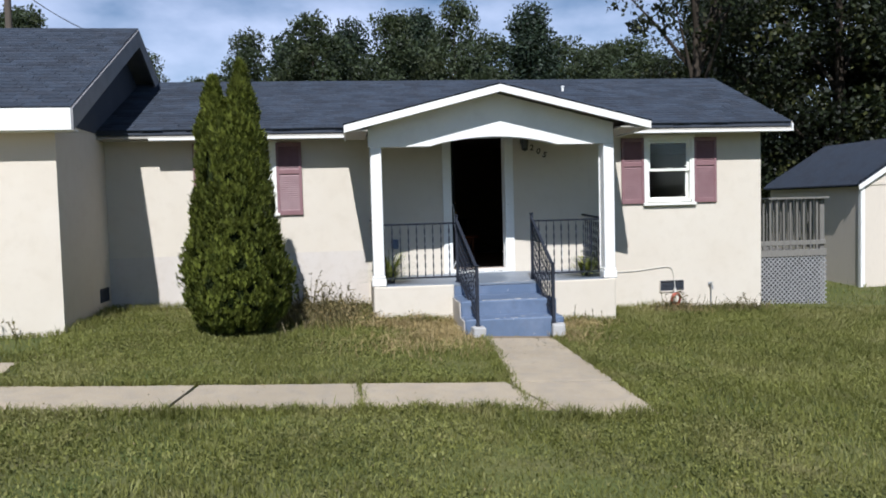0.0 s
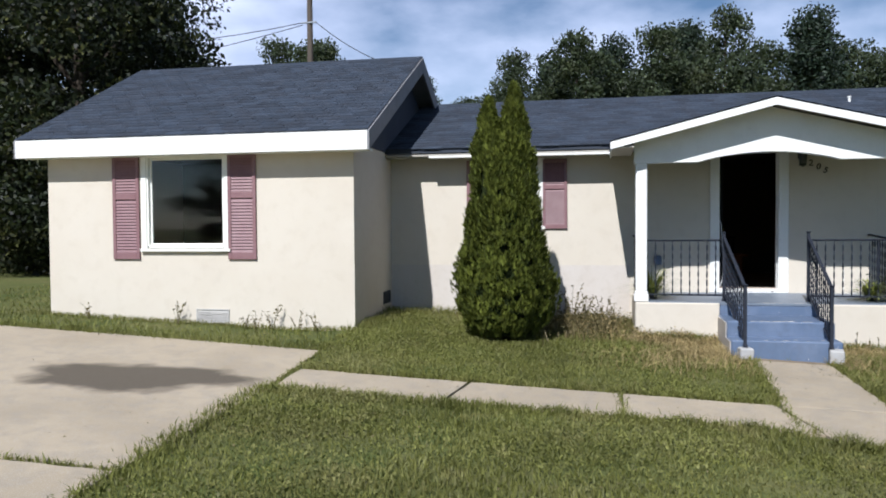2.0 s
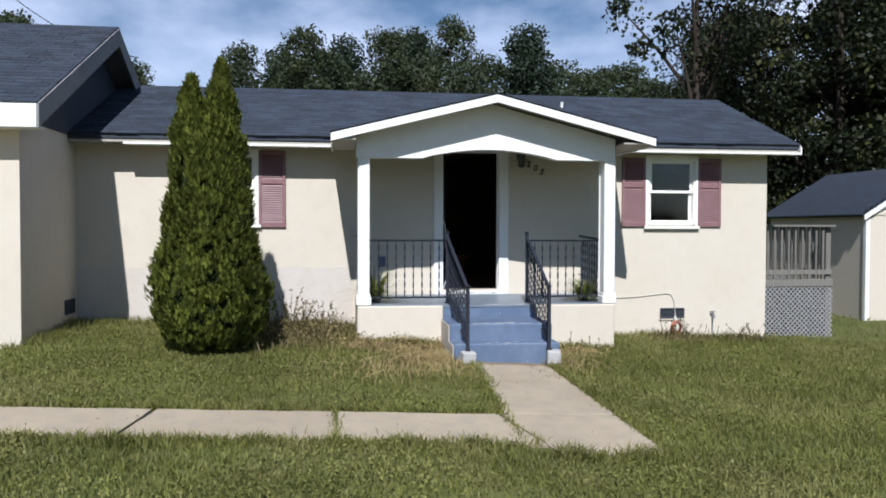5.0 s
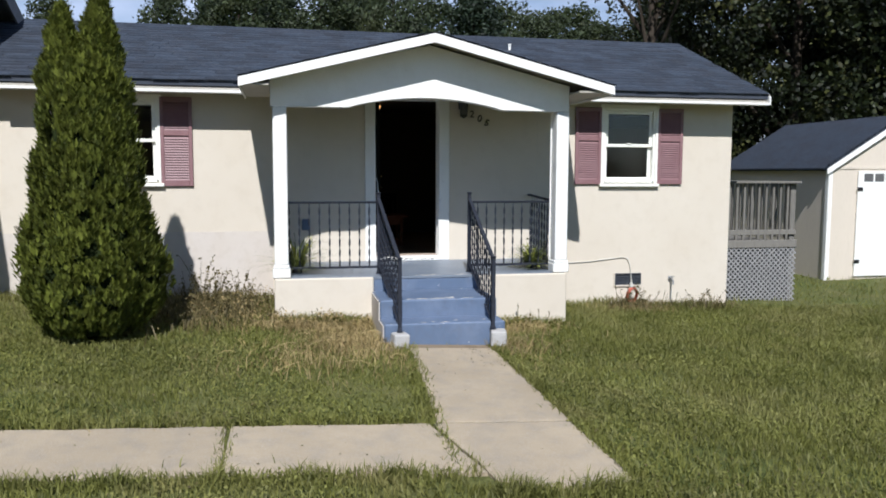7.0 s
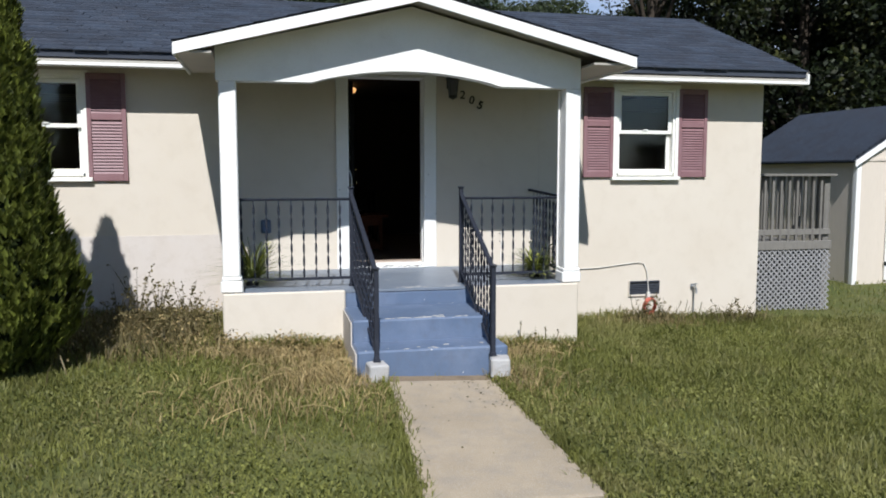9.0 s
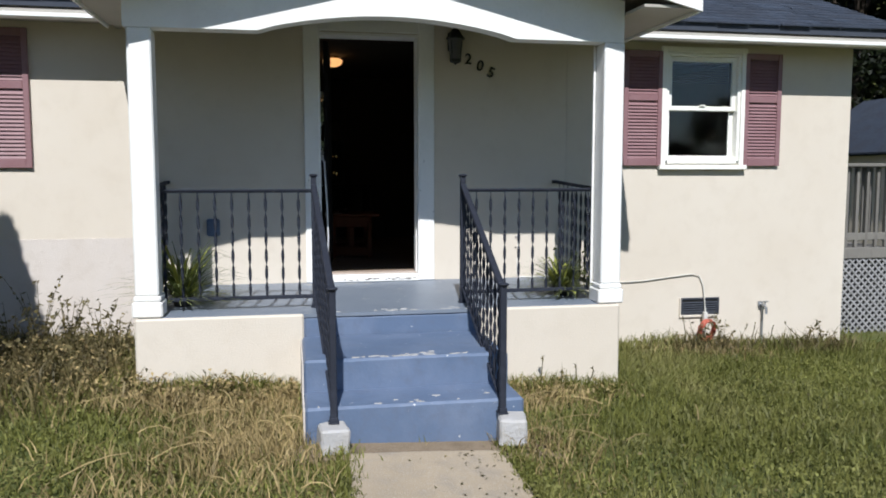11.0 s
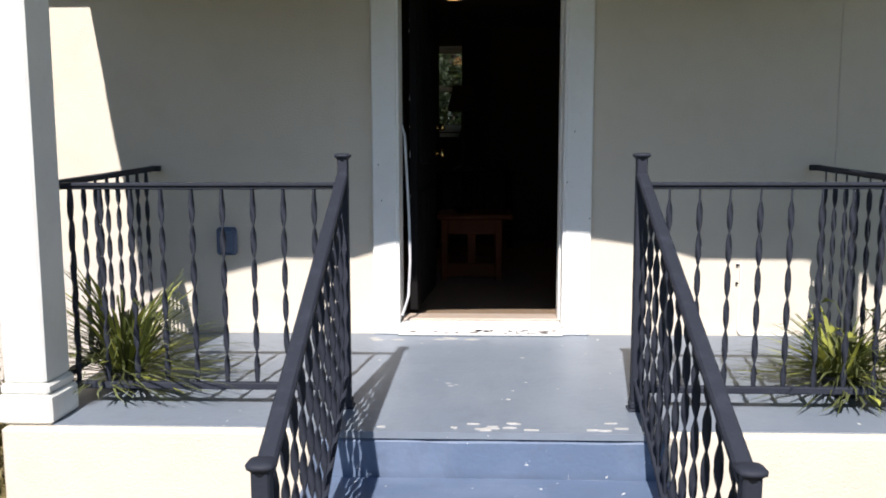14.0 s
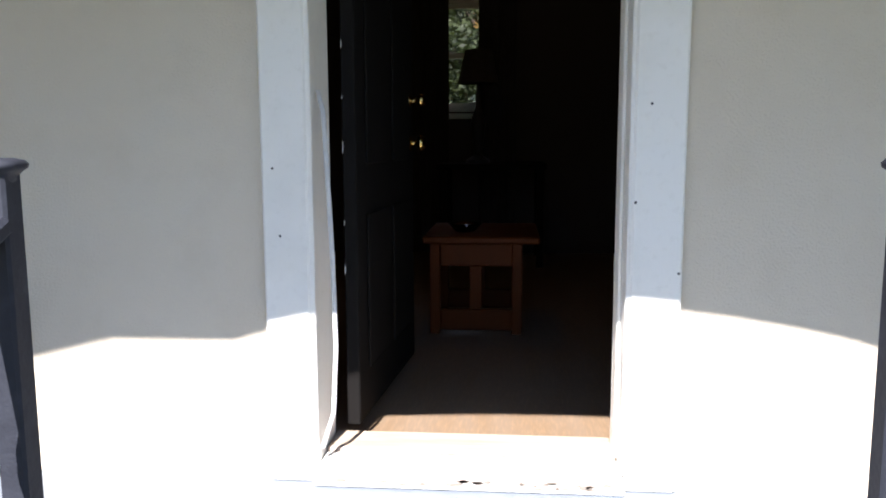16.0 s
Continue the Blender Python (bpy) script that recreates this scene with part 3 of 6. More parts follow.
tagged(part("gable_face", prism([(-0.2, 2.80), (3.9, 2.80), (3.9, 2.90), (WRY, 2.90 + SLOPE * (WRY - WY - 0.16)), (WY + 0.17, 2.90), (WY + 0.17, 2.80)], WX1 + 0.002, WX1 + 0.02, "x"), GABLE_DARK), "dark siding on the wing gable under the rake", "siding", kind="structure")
GX0, GX1 = -10.80, -5.286
wing_roof = thing("roof_wing", (-7.5, -0.4, 2.8), "dark shingle gable roof over the wing", "roof", kind="structure")
far_y = 2 * WRY - WEY
part("deck_board", prism([(WEY, WEZ - 0.09), (WRY, WRZ - 0.09), (far_y, WEZ - 0.09), (far_y, WEZ), (WRY, WRZ), (WEY, WEZ)], GX0, GX1, "x"), RAKE, wing_roof)
wsl = math.hypot(WRY - WEY, WRZ - WEZ)
shingled("shingles", (GX0, WEY - 0.03, WEZ - 0.006), (1, 0, 0), (0, WRY - WEY, WRZ - WEZ), GX1 - GX0, wsl + 0.03, wing_roof)
shingled("shingles", (GX1, far_y + 0.03, WEZ - 0.006), (-1, 0, 0), (0, WEY - WRY, WRZ - WEZ), GX1 - GX0, wsl + 0.03, wing_roof)
part("ridge_cap", prism([(WRY - 0.13, WRZ - 0.055), (WRY, WRZ + 0.022), (WRY + 0.13, WRZ - 0.055), (WRY, WRZ + 0.006)], GX0, GX1 + 0.005, "x"), SHINGLE, wing_roof)
part("fascia", boxes((GX0, GX1 - 0.01, WEY - 0.03, WEY - 0.002, WEZ - 0.285, WEZ - 0.02), bevel=0.005), WHITE, wing_roof, "broad white fascia board")
part("soffit", boxes((GX0 + 0.02, GX1 - 0.03, WEY, WY - 0.003, WEZ - 0.28, WEZ - 0.25)), WHITE, wing_roof)
for x0, x1 in ((GX1 - 0.008, GX1 + 0.02), (GX0 - 0.02, GX0 + 0.008)):
    part("rake_board", prism([(WEY - 0.03, WEZ - 0.285), (WEY - 0.03, WEZ - 0.02), (WRY, WRZ - 0.008), (far_y, WEZ - 0.01), (far_y, WEZ - 0.28), (WRY, WRZ - 0.27)], x0, x1, "x"), RAKE, wing_roof, "grey painted rake board")

# ---- porch ----
PX0, PX1, PY = -1.705, 1.757, -1.45
porch_wall = thing("wall_porch", (0, -0.7, 0), "cream stucco porch base beside the blue steps", "wall", kind="structure")
part("wall_face", boxes((PX0, -0.585, PY, -0.01, -0.5, 0.527), bevel=0.012), STUCCO, porch_wall)
part("wall_face", boxes((0.665, PX1, PY, -0.01, -0.5, 0.527), bevel=0.012), STUCCO, porch_wall)
def porch_z(y):
    """The porch floor falls a little towards the steps."""
    return 0.556 + 0.017 * y


bm = prism([(PX0 + 0.03, -0.004), (PX0 + 0.03, PY + 0.035), (-0.583, PY + 0.035), (-0.583, PY - 0.006), (0.663, PY - 0.006), (0.663, PY + 0.035), (PX1 - 0.03, PY + 0.035), (PX1 - 0.03, -0.004)], 0.507, 0.556, "z")
for v in bm.verts:
    if v.co.z > 0.53:
        v.co.z = porch_z(v.co.y)
bmesh.ops.triangulate(bm, faces=[f for f in bm.faces if len(f.verts) > 4])
tagged(part("floor_porch", bm, PORCH_FLOOR), "worn blue-grey painted porch floor", "porch floor", kind="structure")
steps = thing("steps", (0, -2, 0), "blue-grey painted concrete steps with chipped nosings", "steps", kind="structure")
for y0, top in ((-1.452, 0.506), (-2.20, 0.372), (-2.56, 0.18)):
    bm = bmesh.new()
    box(bm, -0.584 if y0 > -1.5 else -0.60, 0.664 if y0 > -1.5 else 0.68, y0, -0.1 if y0 > -1.5 else -1.462, top - 0.19 - (0.3 if top < 0.3 else 0.03), top, bevel=0.014)
    bmesh.ops.subdivide_edges(bm, edges=[e for e in bm.edges if e.calc_length() > 0.5], cuts=14)
    for v in bm.verts:
        v.co += Vector((0, noise.noise(v.co * 9) * 0.006, noise.noise(v.co * 7 + Vector((5, 0, 0))) * 0.005))
    part("step", bm, BLUE, steps)
part("side_face", boxes((-0.612, -0.602, -2.54, PY - 0.003, -0.4, 0.16), (-0.612, -0.602, -2.18, PY - 0.003, 0.16, 0.35)), STUCCO_LOW, steps)

# chipped paint on the nosings: thin pale flakes
for y0, top, n in ((-1.456, 0.5312, 16), (-2.20, 0.372, 26), (-2.56, 0.18, 10)):
    for k in range(n):
        cx = random.gauss(0.12, 0.22) if top < 0.5 else random.uniform(-0.5, 0.55)
        w, d = random.uniform(0.006, 0.034) * (1.6 if abs(cx - 0.15) < 0.12 else 1), random.uniform(0.003, 0.012) * (0.5 if top > 0.5 else 1)
        jit = abs(random.gauss(0, 0.02)) + (0.1 * random.random() ** 2 if k % 3 == 0 else 0)
        bm = bmesh.new()
        ring = [(cx + w * math.cos(a) * random.uniform(0.5, 1), y0 + 0.012 + d + jit + d * math.sin(a) * random.uniform(0.5, 1)) for a in [i * math.tau / 8 for i in range(8)]]
        top_v = [bm.verts.new((x, y, top + 0.006)) for x, y in ring]
        low_v = [bm.verts.new((x, y, top - 0.004)) for x, y in ring]
        bm.faces.new(top_v)
        for i in range(8):
            bm.faces.new((low_v[i], low_v[(i + 1) % 8], top_v[(i + 1) % 8], top_v[i]))
        part("paint_chip", bm, BLOCK, steps, "bare pale chip in the paint" if k == 0 else "")

for k in range(22):
    cx, cy, w = random.uniform(-0.45, 0.55), random.uniform(-1.25, -0.12), random.uniform(0.003, 0.012)
    if k > 14:
        cx, cy, w = random.uniform(-0.6, 0.8), random.uniform(-0.16, -0.08), random.uniform(0.02, 0.045)
    bm = bmesh.new()
    ring = [(cx + w * math.cos(a) * random.uniform(0.5, 1.2), cy + 0.6 * w * math.sin(a) * random.uniform(0.5, 1)) for a in [i * math.tau / 8 for i in range(8)]]
    hi = [bm.verts.new((x, y, porch_z(y) + 0.0014)) for x, y in ring]
    lo = [bm.verts.new((x, y, porch_z(y) - 0.002)) for x, y in ring]
    bm.faces.new(hi)
    for i in range(8):
        bm.faces.new((lo[i], lo[(i + 1) % 8], hi[(i + 1) % 8], hi[i]))
    part("paint_chip", bm, BLOCK, steps)

# arched gable front
AY0, AY1 = -1.42, -1.27
arch = [(-1.72, 2.46), (-0.86, 2.462)] + [(-0.86 + 1.80 * k / 18, 2.462 + 0.122 * math.sin(math.pi * k / 18) ** 0.8) for k in range(1, 18)] + [(0.94, 2.462), (1.76, 2.46)]
top = [(1.76, 2.755), (0.07, 3.18), (-1.72, 2.755)]
porch_gable = thing("wall_porch_gable", (0, -1.35, 2.5), "arched white stucco gable over the porch", "wall", kind="structure")
bm = prism(arch + top, AY0, AY1, "y")
bmesh.ops.triangulate(bm, faces=[f for f in bm.faces if len(f.verts) > 4])
part("wall_face", bm, WHITE, porch_gable)
# unseen board added behind the gable to soak up bounced light
bm = prism(arch + top, AY1 + 0.002, AY1 + 0.012, "y")
bmesh.ops.triangulate(bm, faces=[f for f in bm.faces if len(f.verts) > 4])
part("bounce_board", bm, PORCH_CEIL, porch_gable, "unseen drab board added behind the gable to cut bounce")
part("beam", boxes((-1.70, -1.54, AY1 + 0.013, -0.003, 2.74, 2.845), (1.60, 1.76, AY1 + 0.013, -0.003, 2.74, 2.845)), PORCH_CEIL, porch_gable, "side beam darkened to match the porch's shade")

porch_roof = thing("roof_porch", (0.07, -1, 2.7), "low shingled gable roof over the porch", "roof", kind="structure")
QX, QZ, QE, QEZ, QY0, QY1 = 0.075, 3.265, 2.10, 2.74, -1.74, 1.0
tagged(part("wall_over_door", prism([(-1.62, 2.84), (1.70, 2.84), (QX, 3.19)], -0.004, 0.1, "y"), STUCCO), "stucco gable wall over the door", "wall", kind="structure")
# unseen flat ceiling, added dark to shade the upper porch wall
tagged(part("ceiling_porch", boxes((-1.539, 1.599, AY1 + 0.013, -0.006, 2.846, 2.862)), PORCH_CEIL), "unseen flat dark ceiling added to shade the porch", "ceiling", kind="structure")
for s in (-1, 1):
    e = QX + s * QE
    part("deck_board", prism([(QX, QZ - 0.06), (e, QEZ - 0.06), (e, QEZ), (QX, QZ)], QY0, QY1, "y"), EAVE, porch_roof)
    part("fascia", prism([(QX, QZ - 0.105), (e + s * 0.012, QEZ - 0.105), (e + s * 0.012, QEZ - 0.008), (QX, QZ - 0.008)], QY0 - 0.024, QY0 - 0.002, "y"), WHITE, porch_roof, "white gable trim board")
    part("eave_board", boxes((min(e, e + s * 0.02), max(e, e + s * 0.02), QY0 - 0.02, -0.31, QEZ - 0.11, QEZ - 0.01), bevel=0.004), WHITE, porch_roof)
    up = Vector((-s * QE, 0, QZ - QEZ))
    if s < 0:
        shingled("shingles", (e - 0.03, QY1, QEZ - 0.002), (0, -1, 0), up, QY1 - QY0 + 0.03, up.length + 0.03, porch_roof)
    else:
        shingled("shingles", (e + 0.03, QY0 - 0.03, QEZ - 0.002), (0, 1, 0), up, QY1 - QY0 + 0.03, up.length + 0.03, porch_roof)
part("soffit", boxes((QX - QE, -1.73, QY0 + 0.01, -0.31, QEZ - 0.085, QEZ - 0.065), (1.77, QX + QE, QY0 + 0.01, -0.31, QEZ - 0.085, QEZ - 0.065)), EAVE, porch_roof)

post = thing("porch_post", (-1.622, -1.33, 0.532), "square white wooden porch post with a plain base", "post", "porch posts", "structure")
part("shaft", boxes((-1.70, -1.545, -1.42, -1.24, 0.68, 2.46), bevel=0.01), WHITE, post)
part("base", boxes((-1.722, -1.523, -1.432, -1.228, 0.533, 0.64), (-1.712, -1.533, -1.427, -1.233, 0.64, 0.68), bevel=0.01), WHITE, post)
copy_thing(post, Matrix.Translation((1.692, -1.33, 0.532)))
part("trim_strip", boxes((1.592, 1.609, -1.262, -1.246, 0.536, 2.455), bevel=0.003), WHITE, porch_gable, "thin white strip up the post's back edge")


# ---- the door ----
door = thing("door_1", (0, 0, 0.56), "white cased doorway with the dark front door swung open", "door", kind="structure")
part("casing", boxes((-0.536, -0.408, -0.028, -0.003, 0.557, 2.84), bevel=0.006), WHITE, door)
part("casing", boxes((0.462, 0.598, -0.028, -0.003, 0.557, 2.84), bevel=0.006), WHITE, door)
part("casing", boxes((-0.407, 0.461, -0.028, -0.003, 2.72, 2.84), bevel=0.006), WHITE, door)
part("jamb", boxes((-0.414, -0.396, -0.022, 0.2, 0.60, 2.72), bevel=0.003), WHITE, door)
part("jamb", boxes((0.452, 0.467, -0.022, 0.2, 0.60, 2.72), (0.442, 0.452, 0.06, 0.15, 0.62, 2.70), bevel=0.003), WHITE, door)
part("jamb", boxes((-0.395, 0.451, -0.02, 0.2, 2.69, 2.709)), WHITE, door)
part("sill", boxes((-0.407, 0.461, -0.06, 0.0, 0.557, 0.597), (-0.395, 0.451, -0.035, 0.06, 0.597, 0.615), bevel=0.006), WHITE, door, "worn white wooden sill with flaking paint")
part("threshold", boxes((-0.395, 0.451, 0.061, 0.21, 0.606, 0.626), bevel=0.008), PALE_WOOD, door, "worn wooden threshold strip")
bm = bmesh.new()
tube(bm, [(-0.388, 0.03, 1.66), (-0.368, 0.01, 1.6), (-0.348, -0.005, 1.2), (-0.342, -0.012, 0.95), (-0.352, -0.015, 0.76), (-0.386, -0.01, 0.655)], 0.007, 6)
part("weather_strip", bm, PUTTY, door, "loose pale weather strip hanging down")
for x, z in ((0.505, 1.616), (0.588, 1.172), (-0.487, 1.265), (-0.503, 1.45), (0.47, 1.36)):
    nail = part("nail", lathe([(0.003, -0.003), (0.0038, 0.0), (0.002, 0.002)], 0, 0, 8), BLACK, door)
    nail.matrix_parent_inverse = Matrix.Translation((0, 0, -0.56))
    nail.matrix_basis = Matrix.Translation((x, -0.031, z)) @ Matrix.Rotation(radians(90), 4, "X")
for k in range(26):
    cx, w = random.uniform(-0.1, 0.42) if k < 18 else random.uniform(-0.37, 0.42), random.uniform(0.006, 0.028)
    cz, hh = random.uniform(0.572, 0.592), random.uniform(0.002, 0.006)
    bm = prism([(cx - w, cz), (cx - w * 0.3, cz - hh), (cx + w * 0.6, cz - hh * 0.6), (cx + w, cz + hh * 0.4), (cx + w * 0.2, cz + hh), (cx - w * 0.7, cz + hh * 0.7)], -0.0625, -0.058, "y")
    part("paint_flake", bm, GREY_FLAKE, door, "bare wood showing through flaked paint" if k == 0 else "")
leaf = thing("door", (-0.395, 0.2, 0.63), "dark painted front door swung open into the room", "door")
part("panel", boxes((-0.385, -0.343, 0.205, 1.055, 0.645, 2.67), bevel=0.004), DOOR_DARK, leaf)
for z0, z1 in ((0.8, 1.3), (1.45, 2.5)):
    for y0, y1 in ((0.31, 0.59), (0.67, 0.95)):
        part("moulding", boxes((-0.343, -0.334, y0, y1, z0, z1), bevel=0.006), DOOR_DARK, leaf)
for z, r in ((1.515, 0.028), (1.68, 0.022)):
    kn = part("door_knob" if z < 1.7 else "deadbolt", lathe([(r * 1.1, 0), (r * 1.1, 0.006), (r * 0.4, 0.01), (r * 0.4, 0.03), (r, 0.036), (r * 1.1, 0.05), (r * 0.7, 0.064), (0.004, 0.066)], 0, 0, 16), GOLD, leaf, "brass knob" if z < 1.7 else "brass deadbolt", True)
    kn.matrix_basis = Matrix.Translation((-0.343, 0.99, z)) @ Matrix.Rotation(radians(90), 4, "Y")
for k in range(9):
    z, hh = random.uniform(0.9, 2.55), random.uniform(0.004, 0.018)
    part("paint_chip", prism([(-0.3845, z - hh), (-0.3815, z - hh * 0.8), (-0.3805, z + hh * 0.3), (-0.3825, z + hh)], 0.2035, 0.2055, "y"), PUTTY, leaf, "pale chip along the door's edge" if k == 0 else "")
leaf.matrix_basis = Matrix.Translation((-0.37, 0.2, 0.63)) @ Matrix.Rotation(radians(-4.5), 4, "Z")



# ---- windows and shutters ----
def window(name, x0, x1, z0, z1, y, hung, label, trim=0.055):
    """A white vinyl window in its opening; hung: two sashes, the lower one set back behind a meeting rail."""
    w = thing(name, ((x0 + x1) / 2, y, z0), label, "window", kind="structure")
    f = part("window_frame", boxes((x0 - trim, x0, y - 0.035, y - 0.003, z0 - 0.01, z1 + trim), (x1, x1 + trim, y - 0.035, y - 0.003, z0 - 0.01, z1 + trim),
                                   (x0, x1, y - 0.035, y - 0.003, z1, z1 + trim), (x0 + 0.001, x0 + 0.03, y - 0.02, y + 0.12, z0 + 0.001, z1), (x1 - 0.03, x1 - 0.001, y - 0.02, y + 0.12, z0 + 0.001, z1),
                                   (x0 + 0.03, x1 - 0.03, y - 0.02, y + 0.12, z1 - 0.03, z1 - 0.001), bevel=0.004), VINYL, w)
    part("window_sill", boxes((x0 - trim - 0.012, x1 + trim + 0.012, y - 0.06, y - 0.003, z0 - 0.055, z0 - 0.011), (x0 + 0.001, x1 - 0.001, y - 0.02, y + 0.12, z0 + 0.001, z0 + 0.035), bevel=0.005), VINYL, w)
    mid = (z0 + z1) / 2 + 0.005
    sashes = [(z0 + 0.036, mid + 0.02, y + 0.055), (mid - 0.02, z1 - 0.032, y + 0.015)] if hung else [(z0 + 0.036, z1 - 0.032, y + 0.03)]
    for a, b, yy in sashes:
        t = 0.042 if hung else 0.03
        s = part("sash", boxes((x0 + 0.031, x0 + 0.031 + t, yy, yy + 0.03, a, b), (x1 - 0.031 - t, x1 - 0.031, yy, yy + 0.03, a, b),
                               (x0 + 0.031 + t, x1 - 0.031 - t, yy, yy + 0.03, a, a + t), (x0 + 0.031 + t, x1 - 0.031 - t, yy, yy + 0.03, b - t, b), bevel=0.004), VINYL, w)
        p = part("pane", boxes((x0 + 0.031 + t - 0.004, x1 - 0.031 - t + 0.004, yy + 0.012, yy + 0.017, a + t - 0.004, b - t + 0.004)), GLASS, s)
        p.visible_shadow = False
    if hung:
        part("lock", boxes(((x0 + x1) / 2 - 0.03, (x0 + x1) / 2 + 0.03, y - 0.004, y + 0.015, mid + 0.021, mid + 0.034), bevel=0.003), VINYL, w)
    return w


window("window_1", *WIN_R, 0.0, True, "white double-hung vinyl window between maroon shutters")
window("window_2", *WIN_L, 0.0, True, "white double-hung vinyl window behind the cypress")
window("window_3", *WIN_W, WY, False, "large white-framed picture window in the wing", 0.085)
window("window_4", *BACK_WIN, 4.45, True, "back window seen through the dark room")

for x0, x1, yy in ((2.82, 3.54, 0.17), (-3.84, -3.14, 0.17)):
    b = thing("window_blind", ((x0 + x1) / 2, yy, 2.3), "dark lowered blind behind the window glass", "blind", "window blinds")
    part("head_rail", boxes((x0, x1, yy - 0.01, yy + 0.025, 2.55, 2.59), bevel=0.004), BLIND, b)
    for k in range(8):
        part("slat", boxes((x0 + 0.01, x1 - 0.01, yy - 0.008, yy + 0.018, 2.53 - k * 0.022, 2.534 - k * 0.022)), BLIND, b)

shutter = thing("shutter", (0, 0, 0), "maroon louvred shutter fixed beside the window", "shutter", "louvred shutters")
sw, sh = 0.19, 1.06
part("stile", boxes((-sw, -sw + 0.045, -0.036, -0.004, 0, sh), bevel=0.004), SHUTTER, shutter)
part("stile", boxes((sw - 0.045, sw, -0.036, -0.004, 0, sh), bevel=0.004), SHUTTER, shutter)
for z0, z1 in ((0.0, 0.07), (0.60, 0.66), (sh - 0.06, sh)):
    part("rail", boxes((-sw + 0.045, sw - 0.045, -0.034, -0.004, z0, z1), bevel=0.004), SHUTTER, shutter)
bm = bmesh.new()
box(bm, -sw + 0.044, sw - 0.044, -0.017, 0.017, -0.003, 0.003, m=Matrix.Rotation(radians(58), 4, "X"))
slat_mesh = mesh_of(bm, "slat", SHUTTER)
zs = [0.085 + 0.0305 * k for k in range(17)] + [0.677 + 0.0305 * k for k in range(11)]
for z in zs:
    s = part("slat", slat_mesh, None, shutter)
    s.matrix_basis = Matrix.Translation((0, -0.019, z))
part("backing", boxes((-sw + 0.044, sw - 0.044, -0.006, -0.003, 0.06, sh - 0.05)), SHUTTER, shutter)
for x, z, y, k in ((3.79, 1.58, 0, 1.0), (-2.90, 1.55, 0, 1.05), (-4.13, 1.55, 0, 1.05), (-9.165, 1.14, WY, 1.49), (-7.296, 1.14, WY, 1.49)):
    copy_thing(shutter, Matrix.Translation((x, y, z)) @ Matrix.Diagonal((1.02 if k < 1.3 else 1.16, 1, k, 1)))
shutter.matrix_basis = Matrix.Translation((2.565, 0, 1.58))

# ---- iron railings ----
def baluster_mesh(height):
    """A flat bar on z = 0, plain at both ends and twisted half a turn each 0.122 m between."""
    bm = bmesh.new()
    rings = []
    n = 84
    for k in range(n + 1):
        z = height * k / n
        turn = math.pi * min(max(z - 0.05, 0), height - 0.10) / 0.122
        swell = min(1, 0.62 + min(z, height - z) / 0.16)
        w, d = 0.0108 * swell, 0.0032
        ring = []
        for a, b in ((-w, -d), (w, -d), (w, d), (-w, d)):
            ring.append(bm.verts.new((a * math.cos(turn) - b * math.sin(turn), a * math.sin(turn) + b * math.cos(turn), z)))
        rings.append(ring)
    for one, two in zip(rings, rings[1:]):
        for k in range(4):
            bm.faces.new((one[k], one[(k + 1) % 4], two[(k + 1) % 4], two[k]))
    bm.faces.new(rings[0][::-1])
    bm.faces.new(rings[-1])
    return mesh_of(bm, "baluster", IRON, True)


def bar(a, b, w, h, bevel=0.003):
    """A bar from a to b with its top flat."""
    a, b = Vector(a), Vector(b)
    d = b - a
    flat = Vector((d.x, d.y, 0)).normalized()
    side = Vector((-flat.y, flat.x, 0))
    dn = d.normalized()
    m = Matrix((dn.to_4d(), side.to_4d(), dn.cross(side).to_4d(), (0, 0, 0, 1))).transposed()
    m.translation = a
    for i in range(3):
        m[3][i] = 0
    bm = bmesh.new()
    box(bm, 0, d.length, -w / 2, w / 2, -h / 2, h / 2, bevel, m)
    return bm


def cap_mesh(x, y, z, w):
    """A flared post cap: a hollow neck swelling to a rounded square rim with a low dome."""
    bm = bmesh.new()
    rings = []
    for r, dz in ((w * 0.5, -0.014), (w * 0.52, -0.006), (w * 0.66, 0.0), (w * 0.80, 0.004), (w * 0.83, 0.009), (w * 0.72, 0.014), (w * 0.4, 0.017)):
        ring = []
        for k in range(16):
            a = k * math.tau / 16
            c, q = math.cos(a), math.sin(a)
            m = (abs(c) ** 3.5 + abs(q) ** 3.5) ** (-1 / 3.5)
            ring.append(bm.verts.new((x + r * m * c, y + r * m * q, z + dz)))
        rings.append(ring)
    for one, two in zip(rings, rings[1:]):
        for k in range(16):
            bm.faces.new((one[k], one[(k + 1) % 16], two[(k + 1) % 16], two[k]))
    bm.faces.new(rings[0][::-1])
    bm.faces.new(rings[-1])
    return bm


def newel(parent, x, y, z0, z1, w=0.038):
    part("newel_post", boxes((x - w / 2, x + w / 2, y - w / 2, y + w / 2, z0, z1), bevel=0.004), IRON, parent)
    part("cap", cap_mesh(x, y, z1, w), IRON, parent, "", True)
    part("foot_plate", boxes((x - w / 2 - 0.012, x + w / 2 + 0.012, y - w / 2 - 0.012, y + w / 2 + 0.012, z0, z0 + 0.01), (x - w / 2 - 0.005, x + w / 2 + 0.005, y - w / 2 - 0.005, y + w / 2 + 0.005, z0 + 0.01, z0 + 0.035), bevel=0.003), IRON, parent)


FLAT = baluster_mesh(0.757)
SLOPED = baluster_mesh(0.745)


